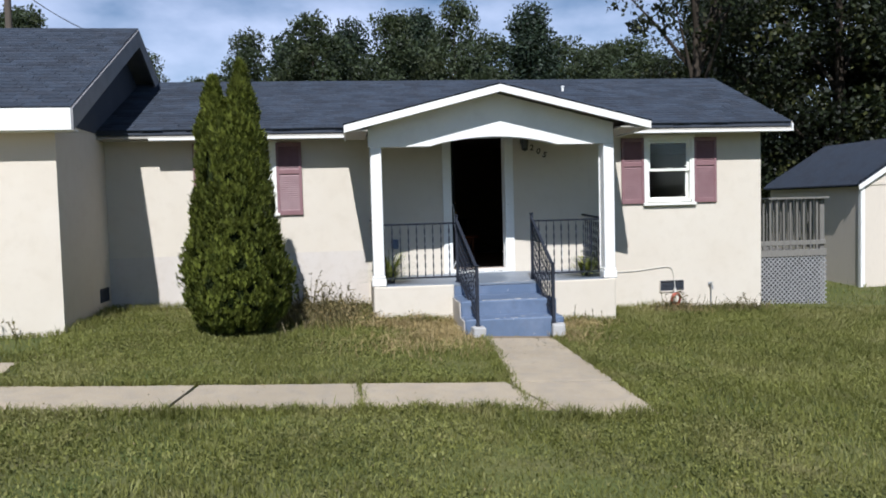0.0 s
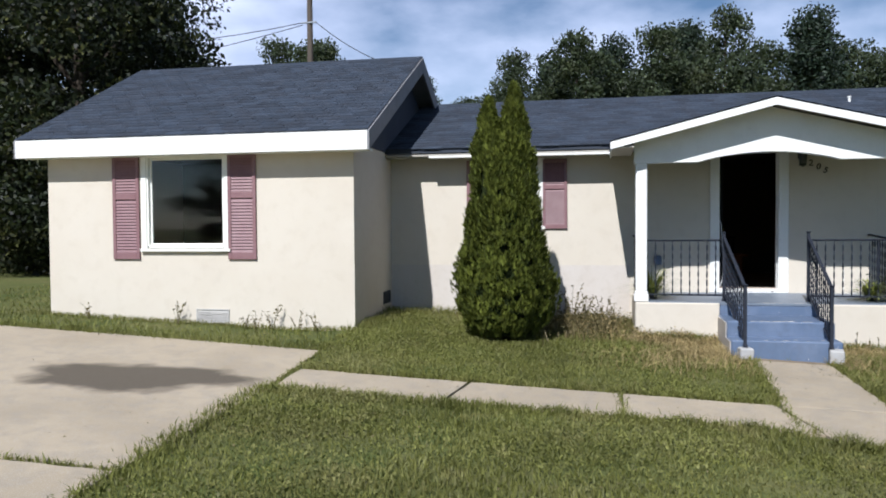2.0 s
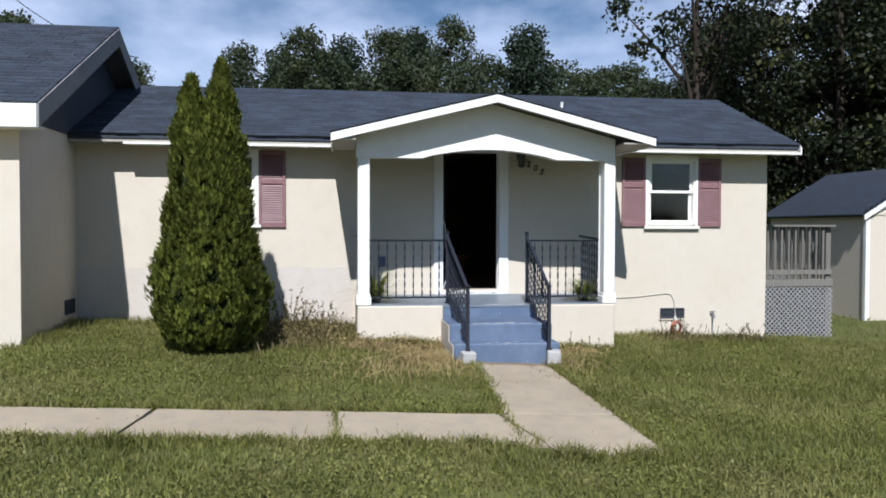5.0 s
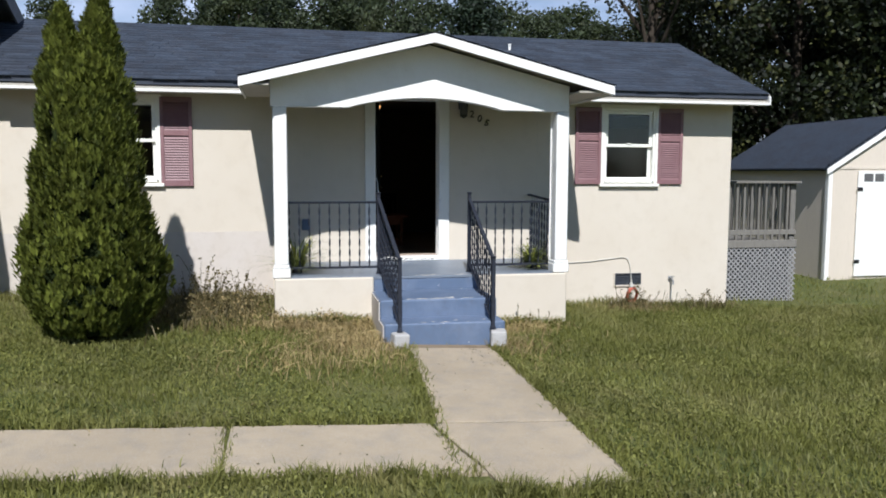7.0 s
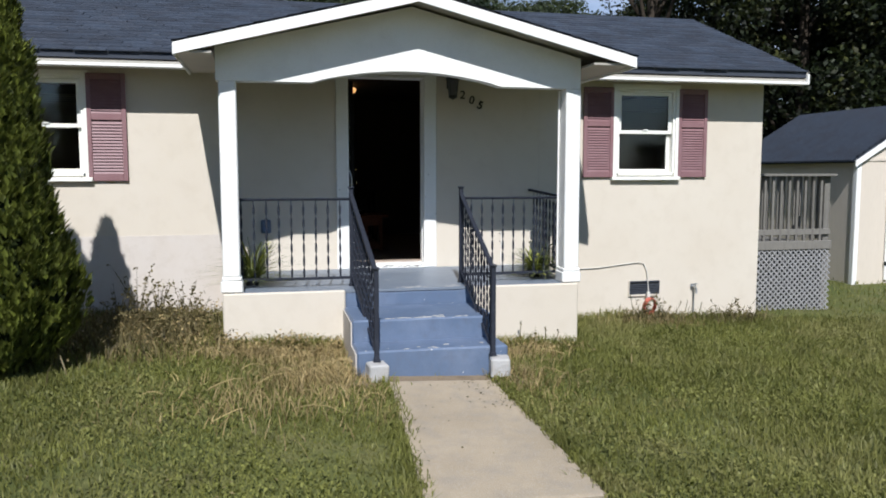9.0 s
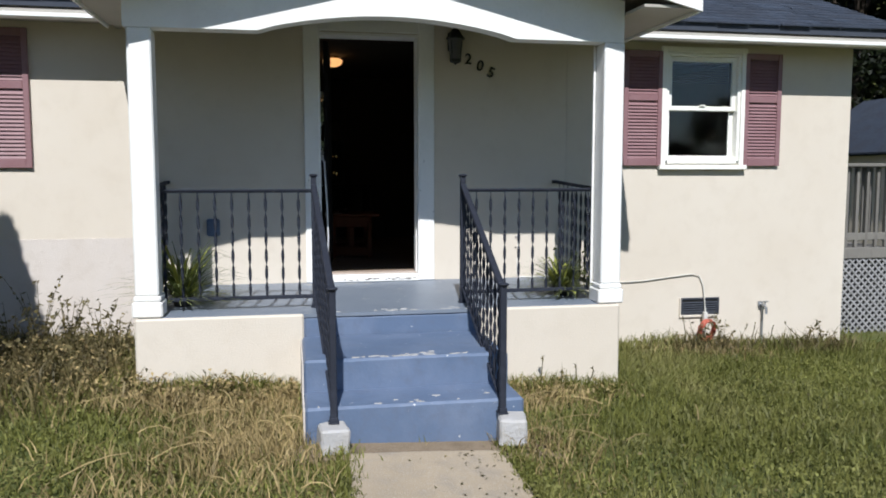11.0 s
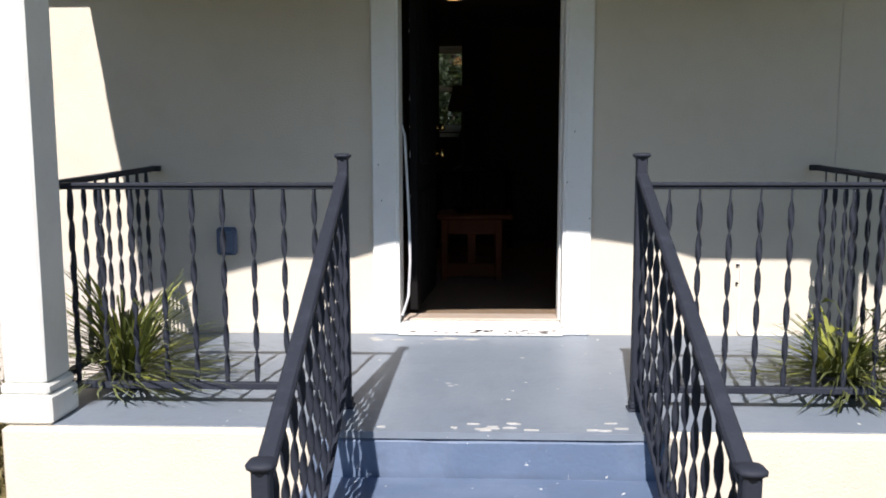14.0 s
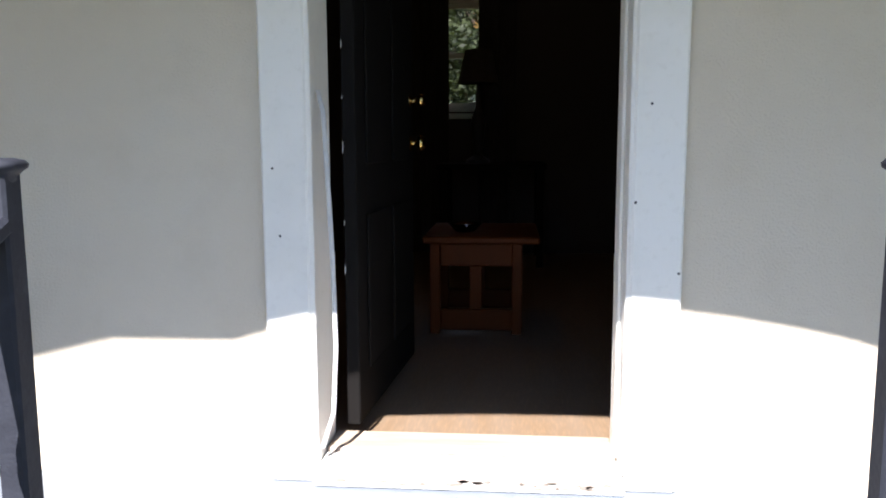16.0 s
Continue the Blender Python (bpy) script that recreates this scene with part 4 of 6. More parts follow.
def run(parent, a, b, low, high, mesh, count):
    """Top and bottom rail from a to b with twisted balusters between; low and high are heights over the line."""
    a, b = Vector(a), Vector(b)
    up = Vector((0, 0, 1))
    part("top_rail", bar(a + up * high, b + up * high, 0.036, 0.014), IRON, parent)
    part("top_rail_lip", bar(a + up * (high - 0.013), b + up * (high - 0.013), 0.02, 0.012), IRON, parent)
    part("bottom_rail", bar(a + up * low, b + up * low, 0.028, 0.026), IRON, parent)
    for k in range(count):
        p = a.lerp(b, (k + 0.95) / (count + 0.87))
        s = part("baluster", mesh, None, parent)
        s.matrix_basis = Matrix.Translation(p + up * (low + 0.004)) @ Matrix.Rotation(0.06 * math.sin(k * 2.7), 4, "Z")


F = 0.536
LXR, RXR, RY0, BY = -0.497, 0.60, -1.20, -2.60
for side, xin, xout, cnt in ((-1, LXR, -1.64, 9), (1, RXR, 1.69, 9)):
    r = thing("porch_railing", (xin, RY0, F), "dark iron porch railing with twisted balusters", "railing", "porch railings")
    newel(r, xin, RY0, F, 1.485)
    run(r, (xin, RY0, 0), (xout, RY0, 0), 0.618, 1.388, FLAT, cnt)
    part("corner_post", boxes((xout - 0.013, xout + 0.013, RY0 - 0.013, RY0 + 0.013, F, 1.382), bevel=0.002), IRON, r)
    run(r, (xout, RY0, 0), (xout + side * 0.03, -0.06, 0.05), 0.618, 1.388, FLAT, 9)
    part("wall_plate", boxes((xout + side * 0.03 - 0.02, xout + side * 0.03 + 0.02, -0.066, -0.0035, 1.418, 1.447), bevel=0.003), IRON, r)
for xin, xend in ((LXR, -0.445), (RXR, 0.535)):
    r = thing("stair_railing", (xin, -2, 0.1), "dark iron stair railing sloping down the blue steps", "railing", "stair railings")
    newel(r, xend, BY, 0.105, 0.86, 0.038)
    a, b = Vector((xin, RY0, 0)), Vector((xend, BY, 0))
    hi_a, hi_b = 1.40, 0.835
    lo_a, lo_b = 0.66, 0.16
    part("handrail", bar((xin, RY0 - 0.01, hi_a + 0.02), (xend, BY + 0.005, hi_b), 0.042, 0.026, 0.006), IRON, r)
    part("bottom_rail", bar((xin, RY0, lo_a), (xend, BY, lo_b), 0.026, 0.016), IRON, r)
    for k in range(11):
        t = (k + 0.95) / 11.9
        p = a.lerp(b, t)
        z0, z1 = lo_a + (lo_b - lo_a) * t, hi_a + (hi_b - hi_a) * t
        s = part("baluster", SLOPED, None, r)
        s.matrix_basis = Matrix.Translation((p.x, p.y, z0)) @ Matrix.Diagonal((1, 1, (z1 - z0) / 0.745, 1)) @ Matrix.Rotation(math.pi / 2 + 0.08 * math.sin(k * 2.1), 4, "Z")

for x, lean in ((-0.455, 6), (0.585, -10)):
    bm = bmesh.new()
    box(bm, -0.08, 0.08, -0.13, 0.045, -0.16, 0.0, 0.012)
    bmesh.ops.subdivide_edges(bm, edges=list(bm.edges), cuts=3, use_grid_fill=True)
    for v in bm.verts:
        v.co += noise.noise_vector(v.co * 11 + Vector((x, 0, 0))) * 0.007
    o = tagged(new("concrete_block", mesh_of(bm, "concrete_block", BLOCK)), "chipped white-painted concrete block under the stair railing", "block", "railing foot blocks")
    o.matrix_basis = Matrix.Translation((x, BY - 0.01, 0.105)) @ Matrix.Rotation(radians(lean), 4, "Z")

# ---- fixtures on the walls ----
lamp = thing("wall_lantern", (0.77, -0.05, 2.6), "small dark lantern fixed beside the door", "lantern")
part("back_plate", boxes((0.72, 0.82, -0.018, -0.003, 2.58, 2.74), bevel=0.006), BLACK, lamp)
part("arm", tube(bmesh.new(), [(0.77, -0.018, 2.68), (0.77, -0.08, 2.73), (0.77, -0.12, 2.70)], 0.009, 8), BLACK, lamp)
part("cap", lathe([(0.006, 2.80), (0.012, 2.775), (0.03, 2.75), (0.085, 2.675), (0.08, 2.665)], 0.77, -0.11, 8), BLACK, lamp)
part("glass", lathe([(0.066, 2.665), (0.05, 2.50), (0.03, 2.485)], 0.77, -0.11, 8), BLIND, lamp)
for k in range(4):
    a = math.pi / 4 + k * math.pi / 2
    part("bar", tube(bmesh.new(), [(0.77 + 0.062 * math.cos(a), -0.11 + 0.062 * math.sin(a), 2.65), (0.77 + 0.053 * math.cos(a), -0.11 + 0.053 * math.sin(a), 2.49)], 0.004, 5), BLACK, lamp)
part("base", lathe([(0.052, 2.497), (0.05, 2.475), (0.015, 2.46), (0.005, 2.45)], 0.77, -0.11, 8), BLACK, lamp)

for ch, x, z, tilt in (("2", 0.905, 2.475, -4), ("0", 1.005, 2.42, -14), ("5", 1.10, 2.365, -22)):
    cu = bpy.data.curves.new("house_number", "FONT")
    cu.body, cu.size, cu.extrude, cu.bevel_depth, cu.align_x = ch, 0.128, 0.004, 0.002, "CENTER"
    tmp = bpy.data.objects.new("tmp", cu)
    me = bpy.data.meshes.new_from_object(tmp)
    bpy.data.objects.remove(tmp)
    me.materials.clear()
    me.materials.append(BLACK)
    o = tagged(new("house_number", me), "black metal house numeral fixed crookedly on stucco", "house number", "house numerals")
    o.matrix_basis = Matrix.Translation((x, -0.008, z)) @ Matrix.Rotation(radians(90), 4, "X") @ Matrix.Rotation(radians(tilt), 4, "Z")


def vent(x0, x1, z0, z1, y, metal=VENT, label="grey metal crawl-space vent set in the wall foot"):
    v = thing("crawl_vent", ((x0 + x1) / 2, y, z0), label, "vent", "wall vents")
    t = 0.018
    part("frame", boxes((x0, x1, y - 0.016, y - 0.003, z0, z0 + t), (x0, x1, y - 0.016, y - 0.003, z1 - t, z1), (x0, x0 + t, y - 0.016, y - 0.003, z0 + t, z1 - t), (x1 - t, x1, y - 0.016, y - 0.003, z0 + t, z1 - t), bevel=0.002), metal, v)
    part("backing", boxes((x0 + t, x1 - t, y - 0.006, y - 0.002, z0 + t, z1 - t)), BLACK if metal is VENT else metal, v)
    n = int((z1 - z0 - 2 * t) / 0.022)
    for k in range(n):
        bm = bmesh.new()
        box(bm, x0 + t, x1 - t, -0.009, 0.009, -0.0015, 0.0015, m=Matrix.Translation((0, y - 0.011, z0 + t + 0.012 + k * 0.022)) @ Matrix.Rotation(radians(40), 4, "X"))
        part("slat", bm, metal, v)
    return v


vent(3.01, 3.41, 0.15, 0.315, 0.0)
tagged(part("vent_ledge", boxes((2.995, 3.40, -0.022, -0.003, 0.125, 0.149), (2.995, 3.009, -0.02, -0.003, 0.15, 0.315), bevel=0.004), STUCCO), "pale mortar ledge under the wall vent", "ledge", kind="structure")
vent(-8.05, -7.52, 0.20, 0.41, WY, PALE_METAL, "pale weathered metal vent low in the stucco wall")
side = vent(-0.2, 0.2, 0.36, 0.56, 0.0)
side.matrix_basis = Matrix.Translation((-5.60, -0.35, 0.36)) @ Matrix.Rotation(radians(90), 4, "Z")

tap = thing("outdoor_tap", (3.86, -0.05, 0.15), "weathered metal garden tap on the stucco wall", "tap")
part("flange", boxes((3.83, 3.89, -0.01, -0.003, 0.2, 0.26), bevel=0.003), STEEL, tap)
part("spout", tube(bmesh.new(), [(3.86, -0.01, 0.23), (3.86, -0.07, 0.23), (3.86, -0.10, 0.21), (3.86, -0.105, 0.15)], 0.013, 8), STEEL, tap)
part("handle", boxes((3.825, 3.895, -0.085, -0.07, 0.262, 0.272), (3.854, 3.866, -0.083, -0.071, 0.235, 0.262), bevel=0.002), STEEL, tap)
part("pipe", tube(bmesh.new(), [(3.87, -0.022, 0.23), (3.872, -0.022, -0.3)], 0.011, 8), STEEL, tap)

cable = tagged(new("cable", mesh_of(tube(bmesh.new(), [(1.80, -0.012, 0.475), (2.2, -0.012, 0.478), (2.6, -0.014, 0.492), (2.9, -0.014, 0.525), (3.12, -0.016, 0.548), (3.19, -0.018, 0.53), (3.23, -0.02, 0.44), (3.245, -0.024, 0.33), (3.25, -0.05, 0.1), (3.23, -0.1, -0.06), (3.2, -0.12, -0.2)], 0.0055, 6), "cable", CORD, True)), "pale cable running along the wall into the grass", "cable")
reel = thing("cord_coil", (3.22, -0.16, -0.06), "orange extension cord coiled at the wall foot", "cord")
pts = []
for k in range(96):
    a = k / 96 * math.tau * 5.3
    grow = 1 + 0.10 * math.sin(k * 0.37)
    pts.append((3.215 + 0.072 * grow * math.cos(a), -0.13 + 0.03 * math.sin(k * 0.61) - 0.03 * math.sin(a), 0.015 + 0.098 * grow * math.sin(a)))
part("coil", mesh_of(tube(bmesh.new(), pts, 0.0105, 7), "coil", ORANGE, True), None, reel)
part("tie", tube(bmesh.new(), [(3.17, -0.15, 0.085), (3.19, -0.175, 0.12), (3.24, -0.175, 0.125), (3.265, -0.15, 0.09)], 0.012, 7), ORANGE, reel, "", True)
part("plug", boxes((3.215, 3.255, -0.085, -0.045, 0.105, 0.185), (3.226, 3.244, -0.075, -0.055, 0.185, 0.225), bevel=0.006), CORD, reel, "pale plug joined to the wall cable")

cable = thing("wall_cable", (1.375, -0.01, 0.56), "thin white cable clipped to the porch wall", "cable")
part("wire", tube(bmesh.new(), [(1.355, -0.008, 0.93), (1.365, -0.014, 0.945), (1.374, -0.012, 0.935), (1.377, -0.009, 0.83), (1.371, -0.008, 0.7), (1.372, -0.010, 0.585), (1.385, -0.014, 0.566), (1.45, -0.02, 0.563), (1.56, -0.018, 0.563), (1.68, -0.014, 0.563)], 0.0042, 6), WHITE, cable)
for z in (0.93, 0.835):
    part("clip", boxes((1.352, 1.364, -0.014, -0.003, z - 0.006, z + 0.006), bevel=0.002), BLACK, cable, "dark nail clip")

outlet = thing("outlet_box", (-1.31, -0.02, 0.98), "blue-grey weatherproof outlet cover on the porch wall", "outlet")
part("box", boxes((-1.365, -1.255, -0.03, -0.003, 0.975, 1.125), bevel=0.014), BLUE, outlet)
part("lid", boxes((-1.357, -1.263, -0.045, -0.031, 0.983, 1.117), bevel=0.012), BLUE, outlet)


# ---- plants in pots on the porch ----
def blades(n, cx, cy, z, length, spread, width, droop, seed):
    """Long arching leaves from one root, each a bent strip."""
    rng = np.random.default_rng(seed)
    out = []
    for _ in range(n):
        a, L = rng.uniform(0, math.tau), length * rng.uniform(0.45, 1.1)
        rise = rng.uniform(0.12, 1.0)
        w = width * rng.uniform(0.6, 1.2)
        r0 = rng.uniform(0, 0.06)
        px = []
        for t in (0, 0.35, 0.7, 1.0):
            r = r0 + spread * L * (1 - rise * 0.6) * t
            h = L * rise * t * (1.25 - droop * t)
            ww = w * (0.7, 1.0, 0.7, 0.06)[int(round(t * 3))]
            ox, oy = -math.sin(a) * ww / 2, math.cos(a) * ww / 2
            bx, by, bz = cx + r * math.cos(a), max(cy + r * math.sin(a), -1.26 - 0.08 * t * rise), max(z + 0.008, z + 0.07 + h - 0.10 * (1 - rise) * t)
            px += [(bx - ox, by - oy, bz), (bx + ox, by + oy, bz)]
        out.append(px)
    return out


rng_leaf = np.random.default_rng(17)
STRIP = [(0, 1, 3, 2), (2, 3, 5, 4), (4, 5, 7, 6)]
for x, y, n, L, sp, seed, extra in ((-1.45, -0.98, 330, 0.86, 0.86, 3, 34), (1.46, -0.98, 340, 0.48, 1.25, 4, 44)):
    tall_one = x < 0
    p = thing("potted_plant", (x, y, F), "grassy potted plant behind the porch railing", "potted plant", "porch plants")
    part("pot", lathe([(0.06, F), (0.075, F + 0.07), (0.08, F + 0.07), (0.08, F + 0.085), (0.07, F + 0.085), (0.065, F + 0.06)], x, y, 14), BLACK, p)
    part("foliage", soup("foliage", blades(n, x, y, F, L, sp, 0.0105, 0.80, seed), STRIP, PORCH_LEAF), None, p)
    part("pale_foliage", soup("pale_foliage", blades(extra, x, y, F, L * 0.75, sp, 0.024, 0.5, seed + 9), STRIP, PALE_LEAF), None, p, "yellow-green newer leaves")
    if tall_one:
        continue
    for k in range(26):
        a, h, r = rng_leaf.uniform(0, math.tau), rng_leaf.uniform(0.12, 0.36), rng_leaf.uniform(0.02, 0.2)
        L, w = rng_leaf.uniform(0.05, 0.1), rng_leaf.uniform(0.022, 0.036)
        bm = bmesh.new()
        vs = [bm.verts.new(c) for c in ((0, 0, 0), (L * 0.45, w, 0.012), (L, 0, -0.012), (L * 0.45, -w, 0.012), (L * 0.45, 0, 0.002))]
        for i, j in ((0, 1), (1, 2), (2, 3), (3, 0)):
            bm.faces.new((vs[i], vs[j], vs[4]))
        tube(bm, [(-0.08, 0, -0.12), (-0.03, 0, -0.04), (0, 0, 0)], 0.002, 4)
        broad_leaf = part("broad_leaf", bm, PALE_LEAF if k % 3 == 0 else PORCH_LEAF, p)
        broad_leaf.matrix_parent_inverse = Matrix.Translation((-x, -y, -F))
        broad_leaf.matrix_basis = Matrix.Translation((x + 0.08 + r * math.cos(a), y + r * math.sin(a), F + h)) @ Matrix.Rotation(a, 4, "Z") @ Matrix.Rotation(rng_leaf.uniform(-0.6, 0.7), 4, "X")

# ---- inside the room ----
tx, ty, tz = -0.02, 1.62, 0.605
table = thing("side_table", (tx, ty, tz), "red-brown wooden side table with slatted ends", "table")
part("tabletop", boxes((tx - 0.25, tx + 0.30, ty - 0.10, ty + 0.55, tz + 0.44, tz + 0.475), bevel=0.008), TABLE_WOOD, table)
for x in (tx - 0.22, tx + 0.17):
    for y in (ty - 0.06, ty + 0.46):
        part("leg", boxes((x, x + 0.05, y, y + 0.05, tz, tz + 0.44), bevel=0.005), TABLE_WOOD, table)
for y in (ty - 0.055, ty + 0.465):
    part("end_rail", boxes((tx - 0.17, tx + 0.17, y, y + 0.03, tz + 0.33, tz + 0.44), bevel=0.004), TABLE_WOOD, table)
    part("end_rail", boxes((tx - 0.17, tx + 0.17, y, y + 0.03, tz + 0.02, tz + 0.12), bevel=0.004), TABLE_WOOD, table)
    part("slat", boxes((tx - 0.03, tx + 0.03, y + 0.004, y + 0.026, tz + 0.12, tz + 0.33), bevel=0.004), TABLE_WOOD, table)
tagged(new("glass_dish", mesh_of(lathe([(0.03, tz + 0.476), (0.05, tz + 0.482), (0.085, tz + 0.52), (0.08, tz + 0.521), (0.045, tz + 0.488), (0.01, tz + 0.486)], tx - 0.06, ty + 0.1), "glass_dish", GLASS, True)), "small clear glass dish on the table", "dish")

bl = thing("table_lamp", (-0.11, 3.95, 1.4), "dark table lamp in front of the back window", "lamp")
stand = thing("lamp_table", (0.0, 3.95, 0.605), "dark wooden table under the lamp", "table")
part("tabletop", boxes((-0.4, 0.4, 3.6, 4.3, 1.32, 1.36), bevel=0.006), DOOR_DARK, stand)
for x in (-0.38, 0.33):
    for y in (3.62, 4.23):
        part("leg", boxes((x, x + 0.05, y, y + 0.05, 0.605, 1.32), bevel=0.004), DOOR_DARK, stand)
part("base", lathe([(0.09, 1.361), (0.09, 1.38), (0.03, 1.42), (0.05, 1.58), (0.06, 1.66), (0.02, 1.78), (0.012, 1.98)], -0.11, 3.95), BLACK, bl)
part("shade", lathe([(0.155, 1.953), (0.10, 2.20), (0.095, 2.20), (0.15, 1.953)], -0.11, 3.95, 20), SHADE, bl)

for x0, x1 in ((-0.85, -0.365), (-0.125, 0.18)):
    n = int((x1 - x0) / 0.03)
    front = [(x0 + (x1 - x0) * k / n, 4.36 + 0.018 * math.sin(k * 1.7)) for k in range(n + 1)]
    bm = prism(front + [(a, b + 0.006) for a, b in front[::-1]], 0.75, 2.86, "z")
    tagged(new("curtain", mesh_of(bm, "curtain", CURTAIN)), "dark drawn curtain at the back window", "curtain", "back window curtains")
tagged(new("curtain_rod", mesh_of(tube(bmesh.new(), [(-0.9, 4.36, 2.85), (0.3, 4.36, 2.85)], 0.012, 8), "curtain_rod", BLACK)), "dark curtain rod over the back window", "rod")

cl = thing("ceiling_light", (-0.165, 2.27, 2.83), "glowing warm ceiling light in the dark room", "ceiling light")
part("base", lathe([(0.07, 2.839), (0.07, 2.815), (0.05, 2.81)], -0.165, 2.27), GOLD, cl)
part("diffuser", lathe([(0.09, 2.81), (0.115, 2.79), (0.10, 2.75), (0.06, 2.725), (0.01, 2.72)], -0.165, 2.27, 20), GLOW, cl, "glowing amber glass bowl", True)

# ---- deck, shed, pole ----
deck = thing("deck", (5.8, 1.6, -0.28), "weathered grey wooden side deck with lattice skirt", "deck")
DX0, DX1, DY, DB = 4.80, 6.36, 0.70, -0.35
part("platform", boxes((DX0, DX1, DY, 3.4, 0.60, 0.64)), GREY_WOOD, deck)
part("rim_board", boxes((DX0, DX1, DY - 0.035, DY - 0.002, 0.58, 0.70), bevel=0.005), GREY_WOOD, deck)
part("top_rail", boxes((DX0, DX1 + 0.03, DY - 0.06, DY + 0.06, 1.585, 1.62), bevel=0.005), GREY_WOOD, deck)
part("top_rail", boxes((DX1 - 0.06, DX1 + 0.04, DY + 0.061, 3.4, 1.585, 1.62), bevel=0.005), GREY_WOOD, deck)
part("lower_rail", boxes((DX0, DX1, DY + 0.0, DY + 0.035, 0.78, 0.86), bevel=0.004), GREY_WOOD, deck)
for x, y in ((DX1 - 0.09, DY + 0.0), (4.85, DY), (DX1 - 0.09, 3.3)):
    part("post", boxes((x, x + 0.09, y + 0.036, y + 0.12, DB, 1.584), bevel=0.005), GREY_WOOD, deck)
for k in range(11):
    part("picket", boxes((4.93 + k * 0.125, 4.965 + k * 0.125, DY - 0.001, DY + 0.034, 0.70, 1.584), bevel=0.003), GREY_WOOD, deck)
for k in range(18):
    part("picket", boxes((DX1 - 0.03, DX1 + 0.004, 0.95 + k * 0.13, 0.985 + k * 0.13, 0.70, 1.584), bevel=0.003), GREY_WOOD, deck)
lat = thing("lattice_panel", (5.6, DY, DB), "pale diagonal lattice skirt under the deck", "lattice")
def diagonal(x0, x1, z0, z1, c, s):
    """The ends of the line x - s*z = c inside the box."""
    lo = [(c + s * z, z) for z in (z0, z1)]
    (xa, za), (xb, zb) = lo
    if xa > xb:
        (xa, za), (xb, zb) = (xb, zb), (xa, za)
    if xb <= x0 or xa >= x1:
        return None
    if xa < x0:
        za += (zb - za) * (x0 - xa) / (xb - xa)
        xa = x0
    if xb > x1:
        zb = za + (zb - za) * (x1 - xa) / (xb - xa)
        xb = x1
    return (xa, za), (xb, zb)


for s, yy in ((1, DY - 0.014), (-1, DY - 0.022)):
    c = -3.0
    while c < 12:
        got = diagonal(DX0, DX1, DB, 0.575, c, s)
        c += 0.082
        if got and math.dist(*got) > 0.05:
            (xa, za), (xb, zb) = got
            d = Vector((xb - xa, 0, zb - za)).normalized()
            nn = Vector((-d.z, 0, d.x)) * 0.0095
            bm = bmesh.new()
            q = [Vector((xa, yy, za)) - nn, Vector((xb, yy, zb)) - nn, Vector((xb, yy, zb)) + nn, Vector((xa, yy, za)) + nn]
            f = [bm.verts.new(p) for p in q]
            b = [bm.verts.new(p + Vector((0, 0.007, 0))) for p in q]
            bm.faces.new(f)
            bm.faces.new(b[::-1])
            for i in range(4):
                bm.faces.new((f[(i + 1) % 4], f[i], b[i], b[(i + 1) % 4]))
            part("slat", bm, LATTICE, lat)
# black sheet stands in for the shade under the deck
part("backing", boxes((DX0, DX1 - 0.05, DY + 0.04, DY + 0.05, DB, 0.57)), BLACK, lat, "black sheet standing for the shade behind the slats")

SX0, SX1, SY0, SY1, SB, SE = 8.42, 11.44, 2.70, 6.2, -0.45, 1.86
SMX, SRZ = (SX0 + SX1) / 2, 2.80
shed = thing("shed", (SMX, 4.4, -0.25), "cream garden shed with white trim and white double doors", "shed")
bm = prism([(SX0, SB), (SX1, SB), (SX1, SE), (SMX, SRZ - 0.04), (SX0, SE)], SY0, SY1, "y")
part("wall", bm, SHED_WALL, shed)
for s in (-1, 1):
    e = SMX + s * (SMX - SX0 + 0.10)
    ez = SE - 0.06
    part("roof", prism([(SMX, SRZ), (e, ez), (e, ez + 0.05), (SMX, SRZ + 0.05)], SY0 - 0.06, SY1 + 0.06, "y"), SHINGLE, shed, "dark shingle roof")
    part("rake_trim", prism([(SMX, SRZ - 0.09), (e, ez - 0.07), (e, ez + 0.03), (SMX, SRZ + 0.02)], SY0 - 0.085, SY0 - 0.061, "y"), WHITE, shed, "white trim board")
for k in range(14):
    part("shingle_course", prism([(SMX - 0.03 - k * 0.115, SRZ + 0.052 - k * 0.115 * 0.59 + 0.017), (SMX - 0.17 - k * 0.115, SRZ + 0.052 - (k * 0.115 + 0.14) * 0.625 + 0.021), (SMX - 0.17 - k * 0.115, SRZ + 0.045 - (k * 0.115 + 0.14) * 0.625)], SY0 - 0.062, SY1 + 0.062, "y"), SHINGLE, shed)
part("corner_trim", boxes((SX0 - 0.012, SX0 + 0.07, SY0 - 0.02, SY0 - 0.002, SB, SE), (SX0 - 0.02, SX0 - 0.002, SY0 - 0.02, SY0 + 0.07, SB, SE), bevel=0.004), WHITE, shed, "white corner board")
part("band_trim", boxes((SX0 + 0.07, SX1 - 0.07, SY0 - 0.018, SY0 - 0.002, SE - 0.03, SE + 0.03), bevel=0.003), SHED_WALL, shed)
